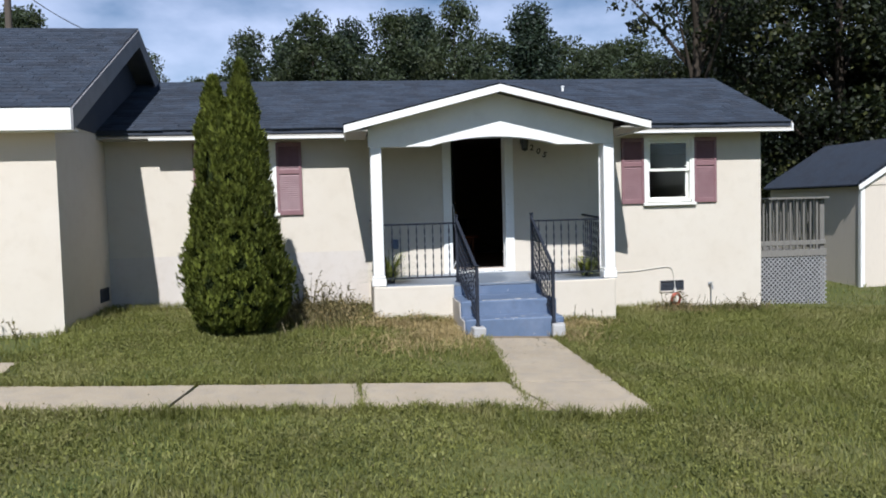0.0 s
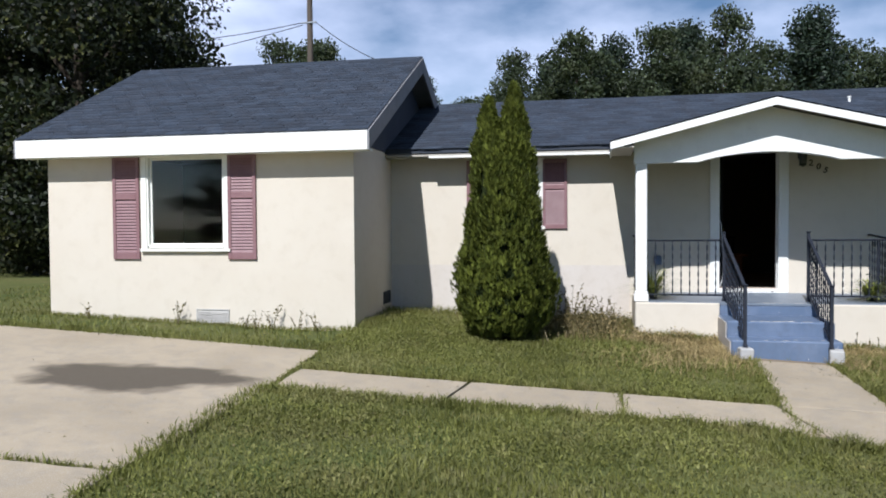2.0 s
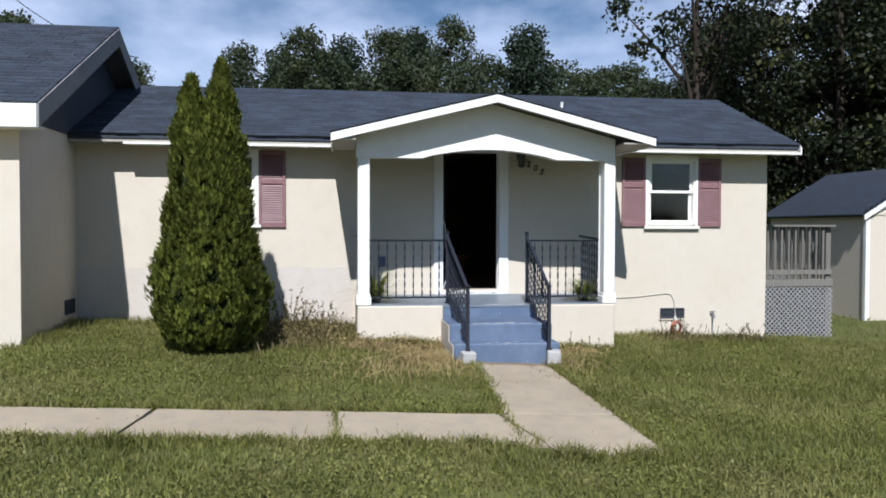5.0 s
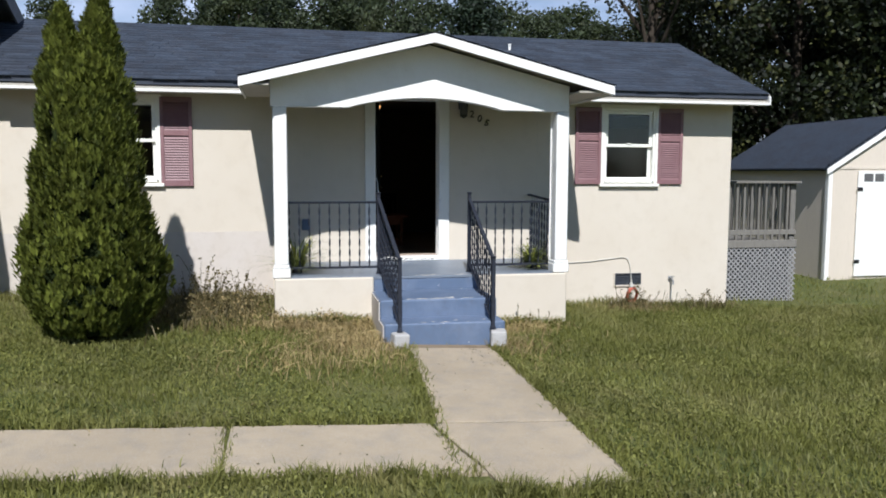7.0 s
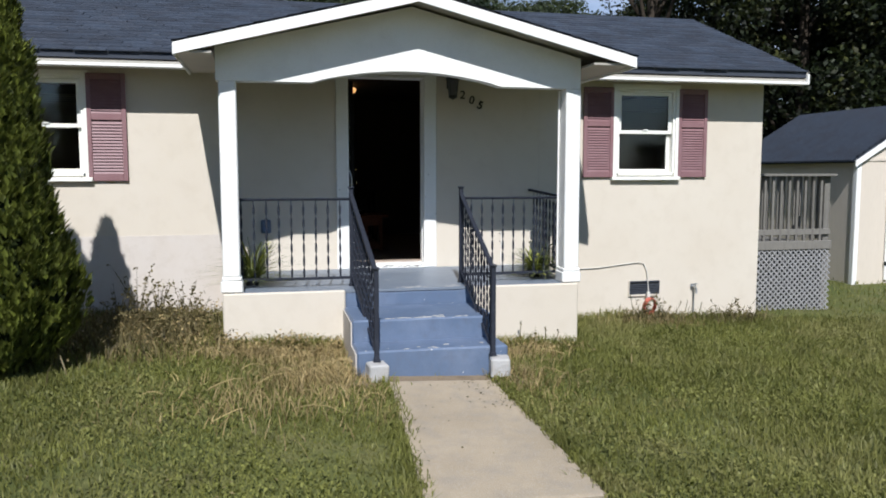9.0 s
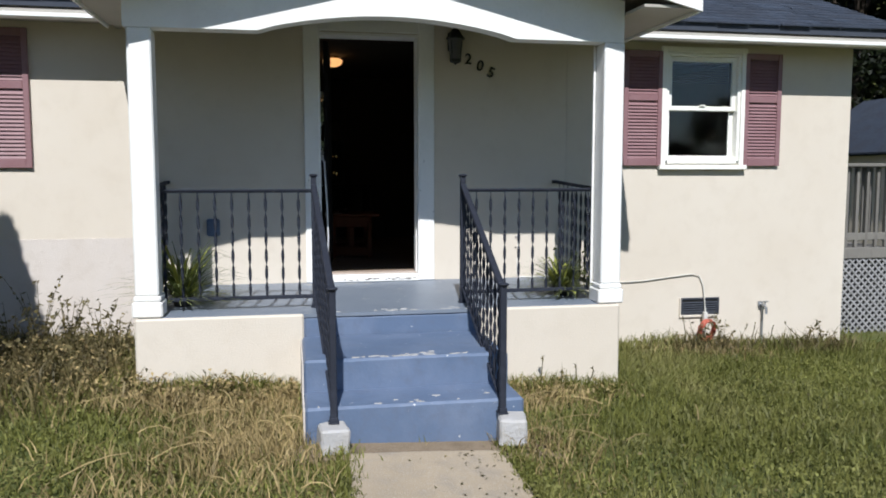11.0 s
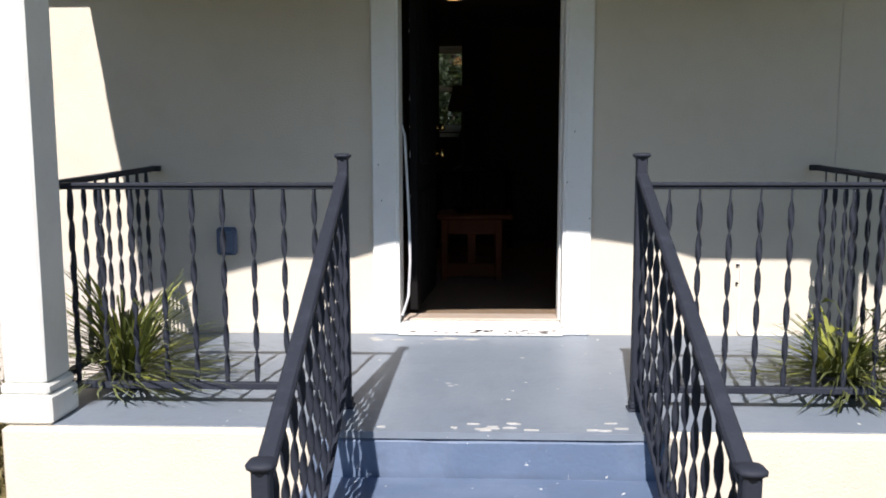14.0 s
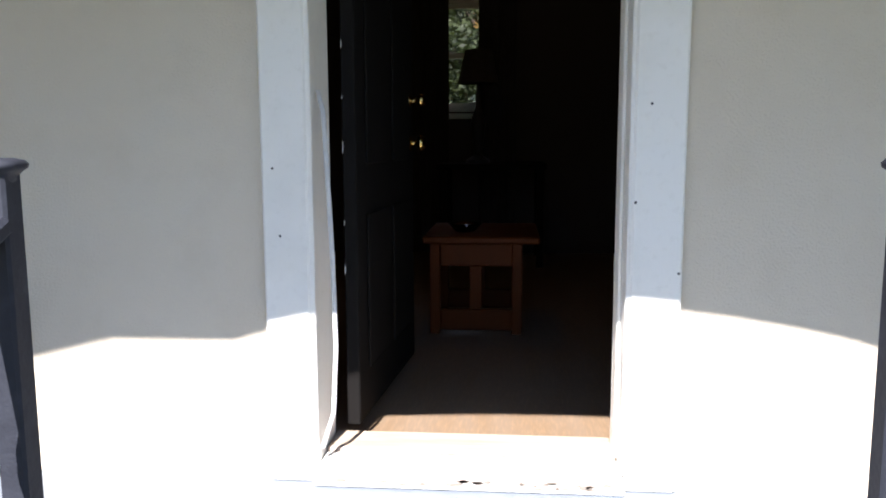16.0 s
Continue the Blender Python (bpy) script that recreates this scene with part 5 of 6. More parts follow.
for x0, x1 in ((9.02, 9.92), (9.935, 10.84)):
    d = part("door", boxes((x0, x1, SY0 - 0.04, SY0 - 0.003, -0.2, 1.80), bevel=0.006), WHITE, shed, "white painted shed door")
    for k in range(3):
        w = (x1 - x0 - 0.2) / 3
        a = x0 + 0.1 + k * w
        part("pane", boxes((a + 0.02, a + w - 0.02, SY0 - 0.046, SY0 - 0.041, 1.60, 1.75)), BLIND, d, "small dark door pane")
    hx = x0 + 0.05 if x0 < 9.5 else x1 - 0.05
    for z in (0.05, 1.42):
        part("hinge", boxes((hx - 0.07, hx + 0.05, SY0 - 0.052, SY0 - 0.041, z, z + 0.07), bevel=0.003), BLACK, d, "dark strap hinge")
part("handle", boxes((9.86, 9.90, SY0 - 0.07, SY0 - 0.041, 0.78, 0.90), bevel=0.004), STEEL, shed)

pole = thing("utility_pole", (-14.6, 20.0, 0), "wooden utility pole with cables behind the house", "utility pole")
part("pole", lathe([(0.17, -0.3), (0.14, 6), (0.11, 13.7), (0.10, 13.75)], -14.6, 20.0, 12), POLE_WOOD, pole)
part("cross_arm", boxes((-15.8, -13.4, 19.86, 19.96, 13.1, 13.22), bevel=0.01), POLE_WOOD, pole)
part("bracket", boxes((-14.95, -14.25, 19.84, 19.9, 10.35, 10.42), bevel=0.01), STEEL, pole)
for x in (-15.6, -15.0, -13.8):
    part("insulator", lathe([(0.04, 13.22), (0.05, 13.28), (0.03, 13.34), (0.045, 13.38), (0.02, 13.42)], x, 19.91, 8), STEEL, pole)
for x, z, ex, ez in ((-15.6, 13.4, -32, 12.9), (-14.9, 10.4, -27, 9.6), (-14.9, 10.3, -30, 7.9), (-14.3, 10.4, -9, 7.6)):
    pts = [(x + (ex - x) * t, 19.9 - 2 * t, z + (ez - z) * t - 1.6 * t * (1 - t)) for t in [k / 14 for k in range(15)]]
    part("wire", tube(bmesh.new(), pts, 0.017, 4), BLACK, pole)


# ---- the cypress before the house ----
def cypress_radius(z):
    zs = [0.05, 0.2, 0.45, 0.75, 1.1, 1.5, 2.0, 2.5, 2.75]
    rs = [0.38, 0.53, 0.62, 0.635, 0.56, 0.475, 0.395, 0.32, 0.26]
    return np.interp(z, zs, rs)


def cypress(cx, cy, z0):
    rng = np.random.default_rng(11)
    t = thing("cypress_tree", (cx, cy, z0), "dense green conical cypress with two tops on the lawn", "tree")
    part("trunk", tube(bmesh.new(), [(cx, cy, z0 - 0.1), (cx + 0.02, cy, z0 + 0.6), (cx, cy, z0 + 2.2), (cx - 0.02, cy, z0 + 2.8)], [0.09, 0.07, 0.04, 0.015], 10), BARK, t)

    def shell(z, a):
        """A place on the outside, lumpy; above 2.4 the crown forks in two."""
        lump = np.array([noise.noise(Vector((math.cos(q) * 2.2, math.sin(q) * 2.2, w * 1.1))) for q, w in zip(a, z)])
        fine = np.array([noise.noise(Vector((math.cos(q) * 7, math.sin(q) * 7, w * 3.5 + 9))) for q, w in zip(a, z)])
        return cypress_radius(z) * (1 + 0.16 * lump + 0.16 * fine)

    n = 34000
    z = np.clip(0.04 + rng.beta(1.05, 1.35, n) * 2.7, 0.04, 2.75)
    a = rng.uniform(0, math.tau, n)
    r = shell(z, a) * rng.uniform(0.86, 1.05, n)
    gap = np.array([noise.noise(Vector((c * 5.5 * math.cos(q), c * 5.5 * math.sin(q), w * 6.5))) for c, q, w in zip(r, a, z)]) > -0.22
    z, a, r = z[gap], a[gap], r[gap]
    # the upper body narrows into the fork
    lean = np.clip((z - 1.9) / 0.8, 0, 1)
    x, y = r * np.cos(a), r * np.sin(a) * (1 - 0.35 * lean)
    x = x * (1 + 0.02 * lean) + 0.02
    m = 6500
    tops = []
    for k, (px, py, base, height, rad) in enumerate(((-0.19, 0.02, 2.3, 0.88, 0.215), (0.155, -0.03, 2.3, 1.06, 0.225))):
        u = rng.beta(1.0, 1.5, m)
        aa = rng.uniform(0, math.tau, m)
        rr = rad * (1 - u) ** 0.72 * rng.uniform(0.75, 1.12, m) * (1 + 0.18 * np.sin(aa * 3 + u * 14 + k))
        tops.append((px + rr * np.cos(aa) + 0.01 * u, py + rr * np.sin(aa), base + u * height, aa))
    X = np.concatenate([x] + [q[0] for q in tops])
    Y = np.concatenate([y] + [q[1] for q in tops])
    Z = np.concatenate([z] + [q[2] for q in tops])
    A = np.concatenate([a] + [q[3] for q in tops])
    N = len(X)
    up = rng.uniform(0.5, 1.3, N)
    out = rng.uniform(0.15, 0.8, N)
    A2 = A + rng.normal(0, 0.55, N)
    d = np.stack([out * np.cos(A2), out * np.sin(A2), up], -1)
    d /= np.linalg.norm(d, axis=1)[:, None]
    s = np.stack([-np.sin(A2), np.cos(A2), rng.normal(0, 0.35, N)], -1)
    s /= np.linalg.norm(s, axis=1)[:, None]
    L = (rng.uniform(0.05, 0.115, N))[:, None]
    W = (rng.uniform(0.012, 0.024, N))[:, None]
    p = np.stack([X + cx, Y + cy, Z + z0], -1)
    nrm = np.cross(d, s)
    v = np.stack([p, p + d * L * 0.5 + s * W + nrm * 0.006, p + d * L, p + d * L * 0.5 - s * W + nrm * 0.006, p + d * L * 0.75 + s * W * 1.5, p + d * L * 0.7 - s * W * 1.5], 1)
    part("foliage", soup("foliage", v, [(0, 1, 2, 3), (0, 4, 1), (0, 3, 5)], CYPRESS), None, t)
    # added dark shell in place of the shaded depth behind the sprays
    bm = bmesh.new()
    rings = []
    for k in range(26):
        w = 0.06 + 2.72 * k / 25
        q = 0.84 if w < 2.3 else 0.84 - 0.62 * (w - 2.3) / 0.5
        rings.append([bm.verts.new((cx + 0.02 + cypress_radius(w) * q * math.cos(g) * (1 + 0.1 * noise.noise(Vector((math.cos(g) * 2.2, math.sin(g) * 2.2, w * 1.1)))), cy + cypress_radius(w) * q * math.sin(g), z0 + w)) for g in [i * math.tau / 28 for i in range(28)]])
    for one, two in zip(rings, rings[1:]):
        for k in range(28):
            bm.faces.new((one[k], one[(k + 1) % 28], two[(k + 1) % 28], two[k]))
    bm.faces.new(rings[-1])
    part("shade_core", bm, CYPRESS_CORE, t, "added dark shell standing for shade inside the foliage", True)


cypress(-3.46, -2.22, 0.10)


# ---- trees ----
def tree(name, h, r, mat, leaf, n, seed, low=0.16, label="", shape="round", clusters=60, loose=0.34):
    """A tree on the origin: tapered trunk, limbs and a crown of leaf clumps with gaps."""
    rng = np.random.default_rng(seed)
    t = thing(name, (0, 0, 0), label, "tree", "trees around the house")
    bm = bmesh.new()
    bend = rng.normal(0, 0.12, 2)
    tube(bm, [(0, 0, -0.4), (bend[0] * 0.5, bend[1] * 0.5, h * 0.3), (bend[0], bend[1], h * 0.6), (bend[0] * 1.5, bend[1], h * 0.92)], [h * 0.020, h * 0.015, h * 0.009, h * 0.003], 9)
    C = []
    for k in range(clusters):
        u = rng.uniform(0, 1)
        zz = low + (1 - low) * u
        if shape == "cone":
            R = r * (1.02 - u) ** 0.8
        else:
            R = r * math.sin(math.pi * min(0.985, 0.16 + 0.82 * u)) ** 0.7
        a, q = rng.uniform(0, math.tau), math.sqrt(rng.uniform(0.08, 1))
        C.append((R * q * math.cos(a), R * q * math.sin(a), h * zz * rng.uniform(0.95, 1.02)))
    C = np.array(C)
    for k in range(0, clusters, max(1, clusters // 12)):
        c = C[k]
        z1 = max(0.15 * h, c[2] - 0.25 * h)
        tube(bm, [(bend[0], bend[1], z1), (c[0] * 0.5, c[1] * 0.5, (z1 + c[2]) / 2 + 0.1), tuple(c)], [h * 0.007, h * 0.004, h * 0.0015], 6)
    part("trunk", bm, BARK, t)
    w = rng.integers(0, clusters, n)
    size = r * loose * rng.uniform(0.55, 1.15, clusters)[w]
    off = rng.normal(0, 1, (n, 3))
    off /= np.linalg.norm(off, axis=1)[:, None]
    off *= (size * rng.uniform(0.25, 1.0, n) ** 0.6)[:, None] * np.array([1, 1, 0.72])
    p = C[w] + off
    d = rng.normal(0, 1, (n, 3)) + np.array([0, 0, 0.25])
    d /= np.linalg.norm(d, axis=1)[:, None]
    s = np.cross(d, rng.normal(0, 1, (n, 3)))
    s /= np.linalg.norm(s, axis=1)[:, None]
    L = (leaf * rng.uniform(0.6, 1.35, n))[:, None]
    v = np.stack([p, p + d * L * 0.45 + s * L * 0.34, p + d * L, p + d * L * 0.5 - s * L * 0.30], 1)
    part("crown", soup("crown", v, [(0, 1, 2, 3)], mat), None, t)
    return t


def set_trees(first, rows):
    """Stand copies of a tree at (x, y, height factor, width factor, turn); the first row takes the tree itself."""
    for x, y, kh, kw, turn in rows[1:]:
        copy_thing(first, Matrix.Translation((x, y, float(ground_z(x, y)))) @ Matrix.Rotation(radians(turn), 4, "Z") @ Matrix.Diagonal((kw, kw, kh, 1)))
    x, y, kh, kw, turn = rows[0]
    first.matrix_basis = Matrix.Translation((x, y, float(ground_z(x, y)))) @ Matrix.Rotation(radians(turn), 4, "Z") @ Matrix.Diagonal((kw, kw, kh, 1))


broad = tree("tree", 10.0, 3.0, LEAF, 0.165, 20000, 21, 0.10, "broad green tree standing behind the house", clusters=70)
set_trees(broad, [(-6.2, 26, 0.93, 0.8, 0), (-3.2, 24, 0.96, 0.95, 70), (0.2, 25, 1.0, 0.95, 140), (3.3, 26, 1.10, 0.9, 215), (10.2, 27, 0.92, 1.0, 300), (13.2, 25, 0.84, 1.0, 30),
                  (-9.0, 28, 0.74, 0.85, 110), (-20.5, 30, 1.12, 1.0, 190), (-17.5, 29, 1.02, 0.9, 20), (9.9, 25, 0.86, 0.8, 160), (11.8, 28, 0.95, 0.9, 77), (15.5, 26, 0.9, 1.0, 205), (-11.2, 27, 0.84, 0.8, 15), (-15.6, 25, 0.98, 0.85, 77), (-17.0, 27, 1.02, 1.15, 133), (-14.3, 26, 0.86, 0.95, 310), (-0.6, 15, 0.55, 0.75, 260), (10.8, 14.0, 0.64, 0.8, 45), (-8, 34, 0.86, 1.3, 33), (-3, 35, 1.1, 1.4, 99), (2, 35, 1.22, 1.4, 144), (6.5, 34, 1.1, 1.4, 222), (11, 35, 1.12, 1.4, 288), (15.5, 34, 1.1, 1.4, 10)])
tall = tree("tree", 11.0, 2.3, LEAF_PINE, 0.155, 18000, 33, 0.12, "tall dark pine-like tree rising behind the house", "cone", 74, 0.42)
set_trees(tall, [(7.2, 26, 1.04, 1.15, 0), (2.0, 29, 1.06, 1.05, 50), (8.9, 30, 0.92, 1.1, 120), (-4.8, 29, 0.92, 1.1, 200), (-1.6, 28, 0.98, 1.0, 285), (5.0, 29, 0.86, 1.2, 330)])
dark = tree("tree", 12.0, 4.4, LEAF_DARK, 0.155, 66000, 47, 0.02, "large dark shade tree with gappy leafy crown", clusters=150, loose=0.28)
set_trees(dark, [(13.5, 11.0, 1.0, 1.0, 0), (17.5, 8.5, 1.05, 1.0, 80), (12.3, 16.5, 0.78, 0.85, 160), (18.5, 15.0, 1.05, 1.0, 250), (23.0, 10.5, 1.0, 1.1, 330),
                 (-16.75, 7.5, 1.0, 0.98, 40), (-21.5, 10.5, 1.0, 1.0, 120), (-25.0, 4.0, 0.9, 1.0, 200), (-20.0, 15.5, 0.9, 0.9, 290)])
limb = tree("tree", 10.0, 2.6, LEAF_DARK, 0.15, 6000, 71, 0.60, "sparse leafy limbs reaching from the shade tree", clusters=48, loose=0.24)
set_trees(limb, [(8.1, 9.6, 1.08, 1.0, 0)])
far = tree("tree", 9.0, 4.0, LEAF_DARK, 0.42, 5000, 59, 0.04, "dark distant tree at the far side of the lot", clusters=70)
set_trees(far, [(-12, 40, 0.8, 1, 0), (-2, 42, 0.95, 1.2, 70), (8, 41, 0.95, 1.2, 140), (17, 36, 1, 1.1, 200), (26, 26, 1, 1, 260), (30, 14, 1, 1, 320), (-32, 22, 1, 1.1, 20), (-34, 6, 1, 1, 90),
                (-30, -50, 0.8, 1.3, 10), (-19, -52, 0.7, 1.3, 60), (-9, -50, 0.75, 1.3, 120), (1, -53, 0.7, 1.4, 180), (11, -50, 0.78, 1.3, 230), (21, -52, 0.7, 1.4, 290), (32, -48, 0.8, 1.3, 340), (36, -30, 1.2, 1.2, 15), (-38, -30, 1.2, 1.2, 75)])


# ---- grass and weeds ----
def inside(poly, x, y):
    hit = np.zeros(x.shape, bool)
    for i in range(len(poly)):
        (ax, ay), (bx, by) = poly[i], poly[(i + 1) % len(poly)]
        cross = ((ay > y) != (by > y)) & (x < (bx - ax) * (y - ay) / ((by - ay) or 1e-9) + ax)
        hit ^= cross
    return hit


PAVED = [[(-5.2, -5.9), (-0.58, -5.98), (-0.58, -5.1), (-5.2, -5.06)], [(-0.55, -6.2), (0.45, -6.33), (0.45, -5.0), (0.48, -2.2), (-0.34, -2.2), (-0.5, -5.0)], DRIVE,
         [(-13.5, -14.5), (-4.65, -14.5), (-5.17, -8.37), (-13.5, -8.37)], [(-1.71, -1.45), (1.76, -1.45), (1.76, 0.3), (-1.71, 0.3)], [(-0.62, -2.56), (0.7, -2.56), (0.7, -1), (-0.62, -1)],
         [(-5.7, 0.0), (4.77, 0.0), (4.77, 5), (-5.7, 5)], [(WX0, WY), (WX1, WY), (WX1, 3), (WX0, 3)], [(SX0, SY0), (SX1, SY0), (SX1, SY1), (SX0, SY1)], [(4.8, 0.68), (6.38, 0.68), (6.38, 3.4), (4.8, 3.4)]]


def spread(n, x0, x1, y0, y1, rng, keep=None):
    x, y = rng.uniform(x0, x1, n), rng.uniform(y0, y1, n)
    ok = np.ones(n, bool)
    for poly in PAVED:
        ok &= ~inside(poly, x, y)
    if keep is not None:
        ok &= rng.uniform(0, 1, n) < keep(x, y)
    return x[ok], y[ok]


def blade_soup(name, x, y, height, width, rng, mat, lean=0.55):
    n = len(x)
    z = ground_z(x, y) - 0.02
    a, b = rng.uniform(0, math.tau, n), rng.uniform(0, math.tau, n)
    h = height * rng.uniform(0.5, 1.25, n)
    w = width * rng.uniform(0.6, 1.3, n)
    k = lean * rng.uniform(0.1, 1.0, n) * h
    sx, sy = np.cos(a) * w / 2, np.sin(a) * w / 2
    lx, ly = np.cos(b) * k, np.sin(b) * k
    v = np.stack([np.stack([x - sx, y - sy, z], -1), np.stack([x + sx, y + sy, z], -1),
                  np.stack([x + lx * 0.35 + sx * 0.8, y + ly * 0.35 + sy * 0.8, z + h * 0.62], -1), np.stack([x + lx * 0.35 - sx * 0.8, y + ly * 0.35 - sy * 0.8, z + h * 0.62], -1),
                  np.stack([x + lx, y + ly, z + h * 0.96], -1)], 1)
    return soup(name, v, [(0, 1, 2, 3), (3, 2, 4)], mat)


def patch(x, y, f=0.9):
    return 0.5 + 0.25 * (np.sin(x * f * 1.7 + 1.3 * np.sin(y * f)) + np.sin(y * f * 2.1 + 0.8 * np.sin(x * f * 1.4 + 2)))


rng = np.random.default_rng(5)
def fade(x, y):
    return np.clip((8.2 - x + patch(x, y, 1.3)) / 3.4, 0, 1) * np.clip((y + 12.4 + patch(y, x, 1.3)) / 3.0, 0, 1)


gx, gy = spread(570000, -5.6, 9.0, -12.4, 0.0, rng, lambda x, y: (0.45 + 0.55 * patch(x, y, 2.1)) * fade(x, y))
tagged(new("grass", blade_soup("grass", gx, gy, 0.034 + 0.032 * patch(gx, gy) + 0.035 * np.clip((gx - 0.8) / 2, 0, 1), 0.0085, rng, GRASS, 1.05)), "uneven green lawn grass before the house", "grass", kind="stuff")
gx, gy = spread(90000, -14, 13, -13.5, 9.0, rng, lambda x, y: np.where((x < -5.6) | (y > 0), 0.9, 0.9 * (1 - 0.8 * fade(x, y)) * (fade(x, y) < 0.95)))
tagged(new("grass", blade_soup("grass", gx, gy, 0.05 + 0.04 * patch(gx, gy), 0.013, rng, GRASS, 1.1)), "rougher green grass beside the house and shed", "grass", kind="stuff")

# taller fringe along walls and paving edges
fx, fy, fh = [], [], []
for (ax, ay, bx, by, n, sd) in ((-10.8, -2.12, -5.6, -2.12, 2200, 0.06), (-5.52, -2.0, -5.52, -0.1, 1200, 0.10), (-5.5, -0.12, -1.8, -0.12, 2600, 0.10), (-1.8, -0.1, -1.8, -1.5, 700, 0.07), (-1.75, -1.54, -0.66, -1.54, 1300, 0.08),
                                (0.74, -1.54, 1.8, -1.54, 900, 0.07), (1.86, -1.4, 1.86, -0.1, 700, 0.07), (1.85, -0.12, 4.8, -0.12, 2000, 0.08), (-5.2, -6.0, -0.6, -6.08, 3400, 0.07), (-5.2, -5.02, -0.6, -5.02, 1600, 0.04),
                                (-0.58, -6.3, 0.5, -6.42, 900, 0.06), (0.53, -6.2, 0.56, -2.6, 1500, 0.04), (-0.56, -5.0, -0.38, -2.7, 1000, 0.05), (-5.12, -8.4, -5.25, -5.9, 1300, 0.06), (-13, -3.66, -5.45, -3.94, 2400, 0.06), (-4.62, -14, -5.1, -8.4, 1200, 0.05)):
    t = rng.uniform(0, 1, n)
    fx.append(ax + (bx - ax) * t + rng.normal(0, sd, n))
    fy.append(ay + (by - ay) * t + rng.normal(0, sd, n))
    fh.append(np.full(n, 0.065 if sd < 0.065 or ay < -4 else 0.12))
fx, fy, fh = np.concatenate(fx), np.concatenate(fy), np.concatenate(fh)
ok = np.ones(len(fx), bool)
for poly in PAVED[4:]:
    ok &= ~inside(poly, fx, fy)
fx, fy, fh = fx[ok], fy[ok], fh[ok]
tagged(new("tall_grass", blade_soup("tall_grass", fx, fy, fh * (0.9 + 0.45 * patch(fx, fy, 3)), 0.008, rng, GRASS, 0.8)), "longer unmown grass along walls and paving", "grass", kind="stuff")

# rank growth in the corner by the porch
wx = np.concatenate([rng.normal(-2.35, 0.38, 2600), rng.normal(-2.7, 0.5, 1400), rng.normal(3.25, 0.3, 350), rng.normal(4.35, 0.25, 250)])
wy = np.concatenate([rng.normal(-0.55, 0.38, 2600), rng.normal(-1.3, 0.4, 1400), rng.normal(-0.2, 0.1, 600)])
ok = (wy < -0.03) & ~inside(PAVED[4], wx, wy)
wx, wy = wx[ok], wy[ok]
tagged(new("rank_grass", blade_soup("rank_grass", wx, wy, 0.12 + 0.09 * rng.uniform(0, 1, len(wx)), 0.012, rng, WEED, 0.9)), "rank brownish weeds in the corner by the porch", "weeds", kind="stuff")

# joints of the walk are overgrown
jx, jy = [], []
for cx in (-1.97, -0.5):
    n = 190 if cx < -1 else 70
    t = rng.beta(1.4, 0.8, n)
    jx.append(cx + rng.normal(0, 0.03, n) * (1.6 - t) + (0.0 if cx < -1 else 0.09 - 0.18 * (1 - t)))
    jy.append(-5.97 + 0.9 * (1 - t))
jx, jy = np.concatenate(jx), np.concatenate(jy)
tagged(new("joint_grass", blade_soup("joint_grass", jx, jy, 0.06 + 0 * jx, 0.006, rng, GRASS, 1.2)), "grass tufts growing in the walk joints", "grass", kind="stuff")

# straw and dry tufts near the steps and wall
sx, sy = [], []
for cx, cy, rx, ry, n in ((-1.15, -1.7, 0.6, 0.32, 2500), (-0.95, -2.5, 0.45, 0.6, 2100), (-1.9, -1.3, 0.6, 0.6, 900), (1.0, -1.75, 0.4, 0.3, 1000), (0.75, -2.7, 0.25, 0.5, 450), (-1.3, -3.3, 0.8, 0.5, 600), (0.05, -2.65, 0.4, 0.08, 300), (3.2, -0.35, 0.5, 0.2, 300), (-2.9, -0.9, 0.6, 0.4, 600)):
    sx.append(cx + rng.normal(0, rx * 0.6, n))
    sy.append(cy + rng.normal(0, ry * 0.6, n))
sx, sy = np.concatenate(sx), np.concatenate(sy)
ok = np.ones(len(sx), bool)
for poly in PAVED:
    ok &= ~inside(poly, sx, sy)
sx, sy = sx[ok], sy[ok]
tagged(new("dry_grass", blade_soup("dry_grass", sx, sy, 0.085 + 0.06 * patch(sx, sy, 4), 0.007, rng, STRAW, 1.3)), "matted dry straw-coloured grass beside the steps", "grass", kind="stuff")
paving("dirt_patch", [(-0.75, -2.80), (0.85, -2.85), (0.75, -2.5), (0.3, -2.44), (-0.4, -2.46), (-0.7, -2.6)], walkway, DIRT, -0.006, 0.02, "bare dirt at the foot of the steps")


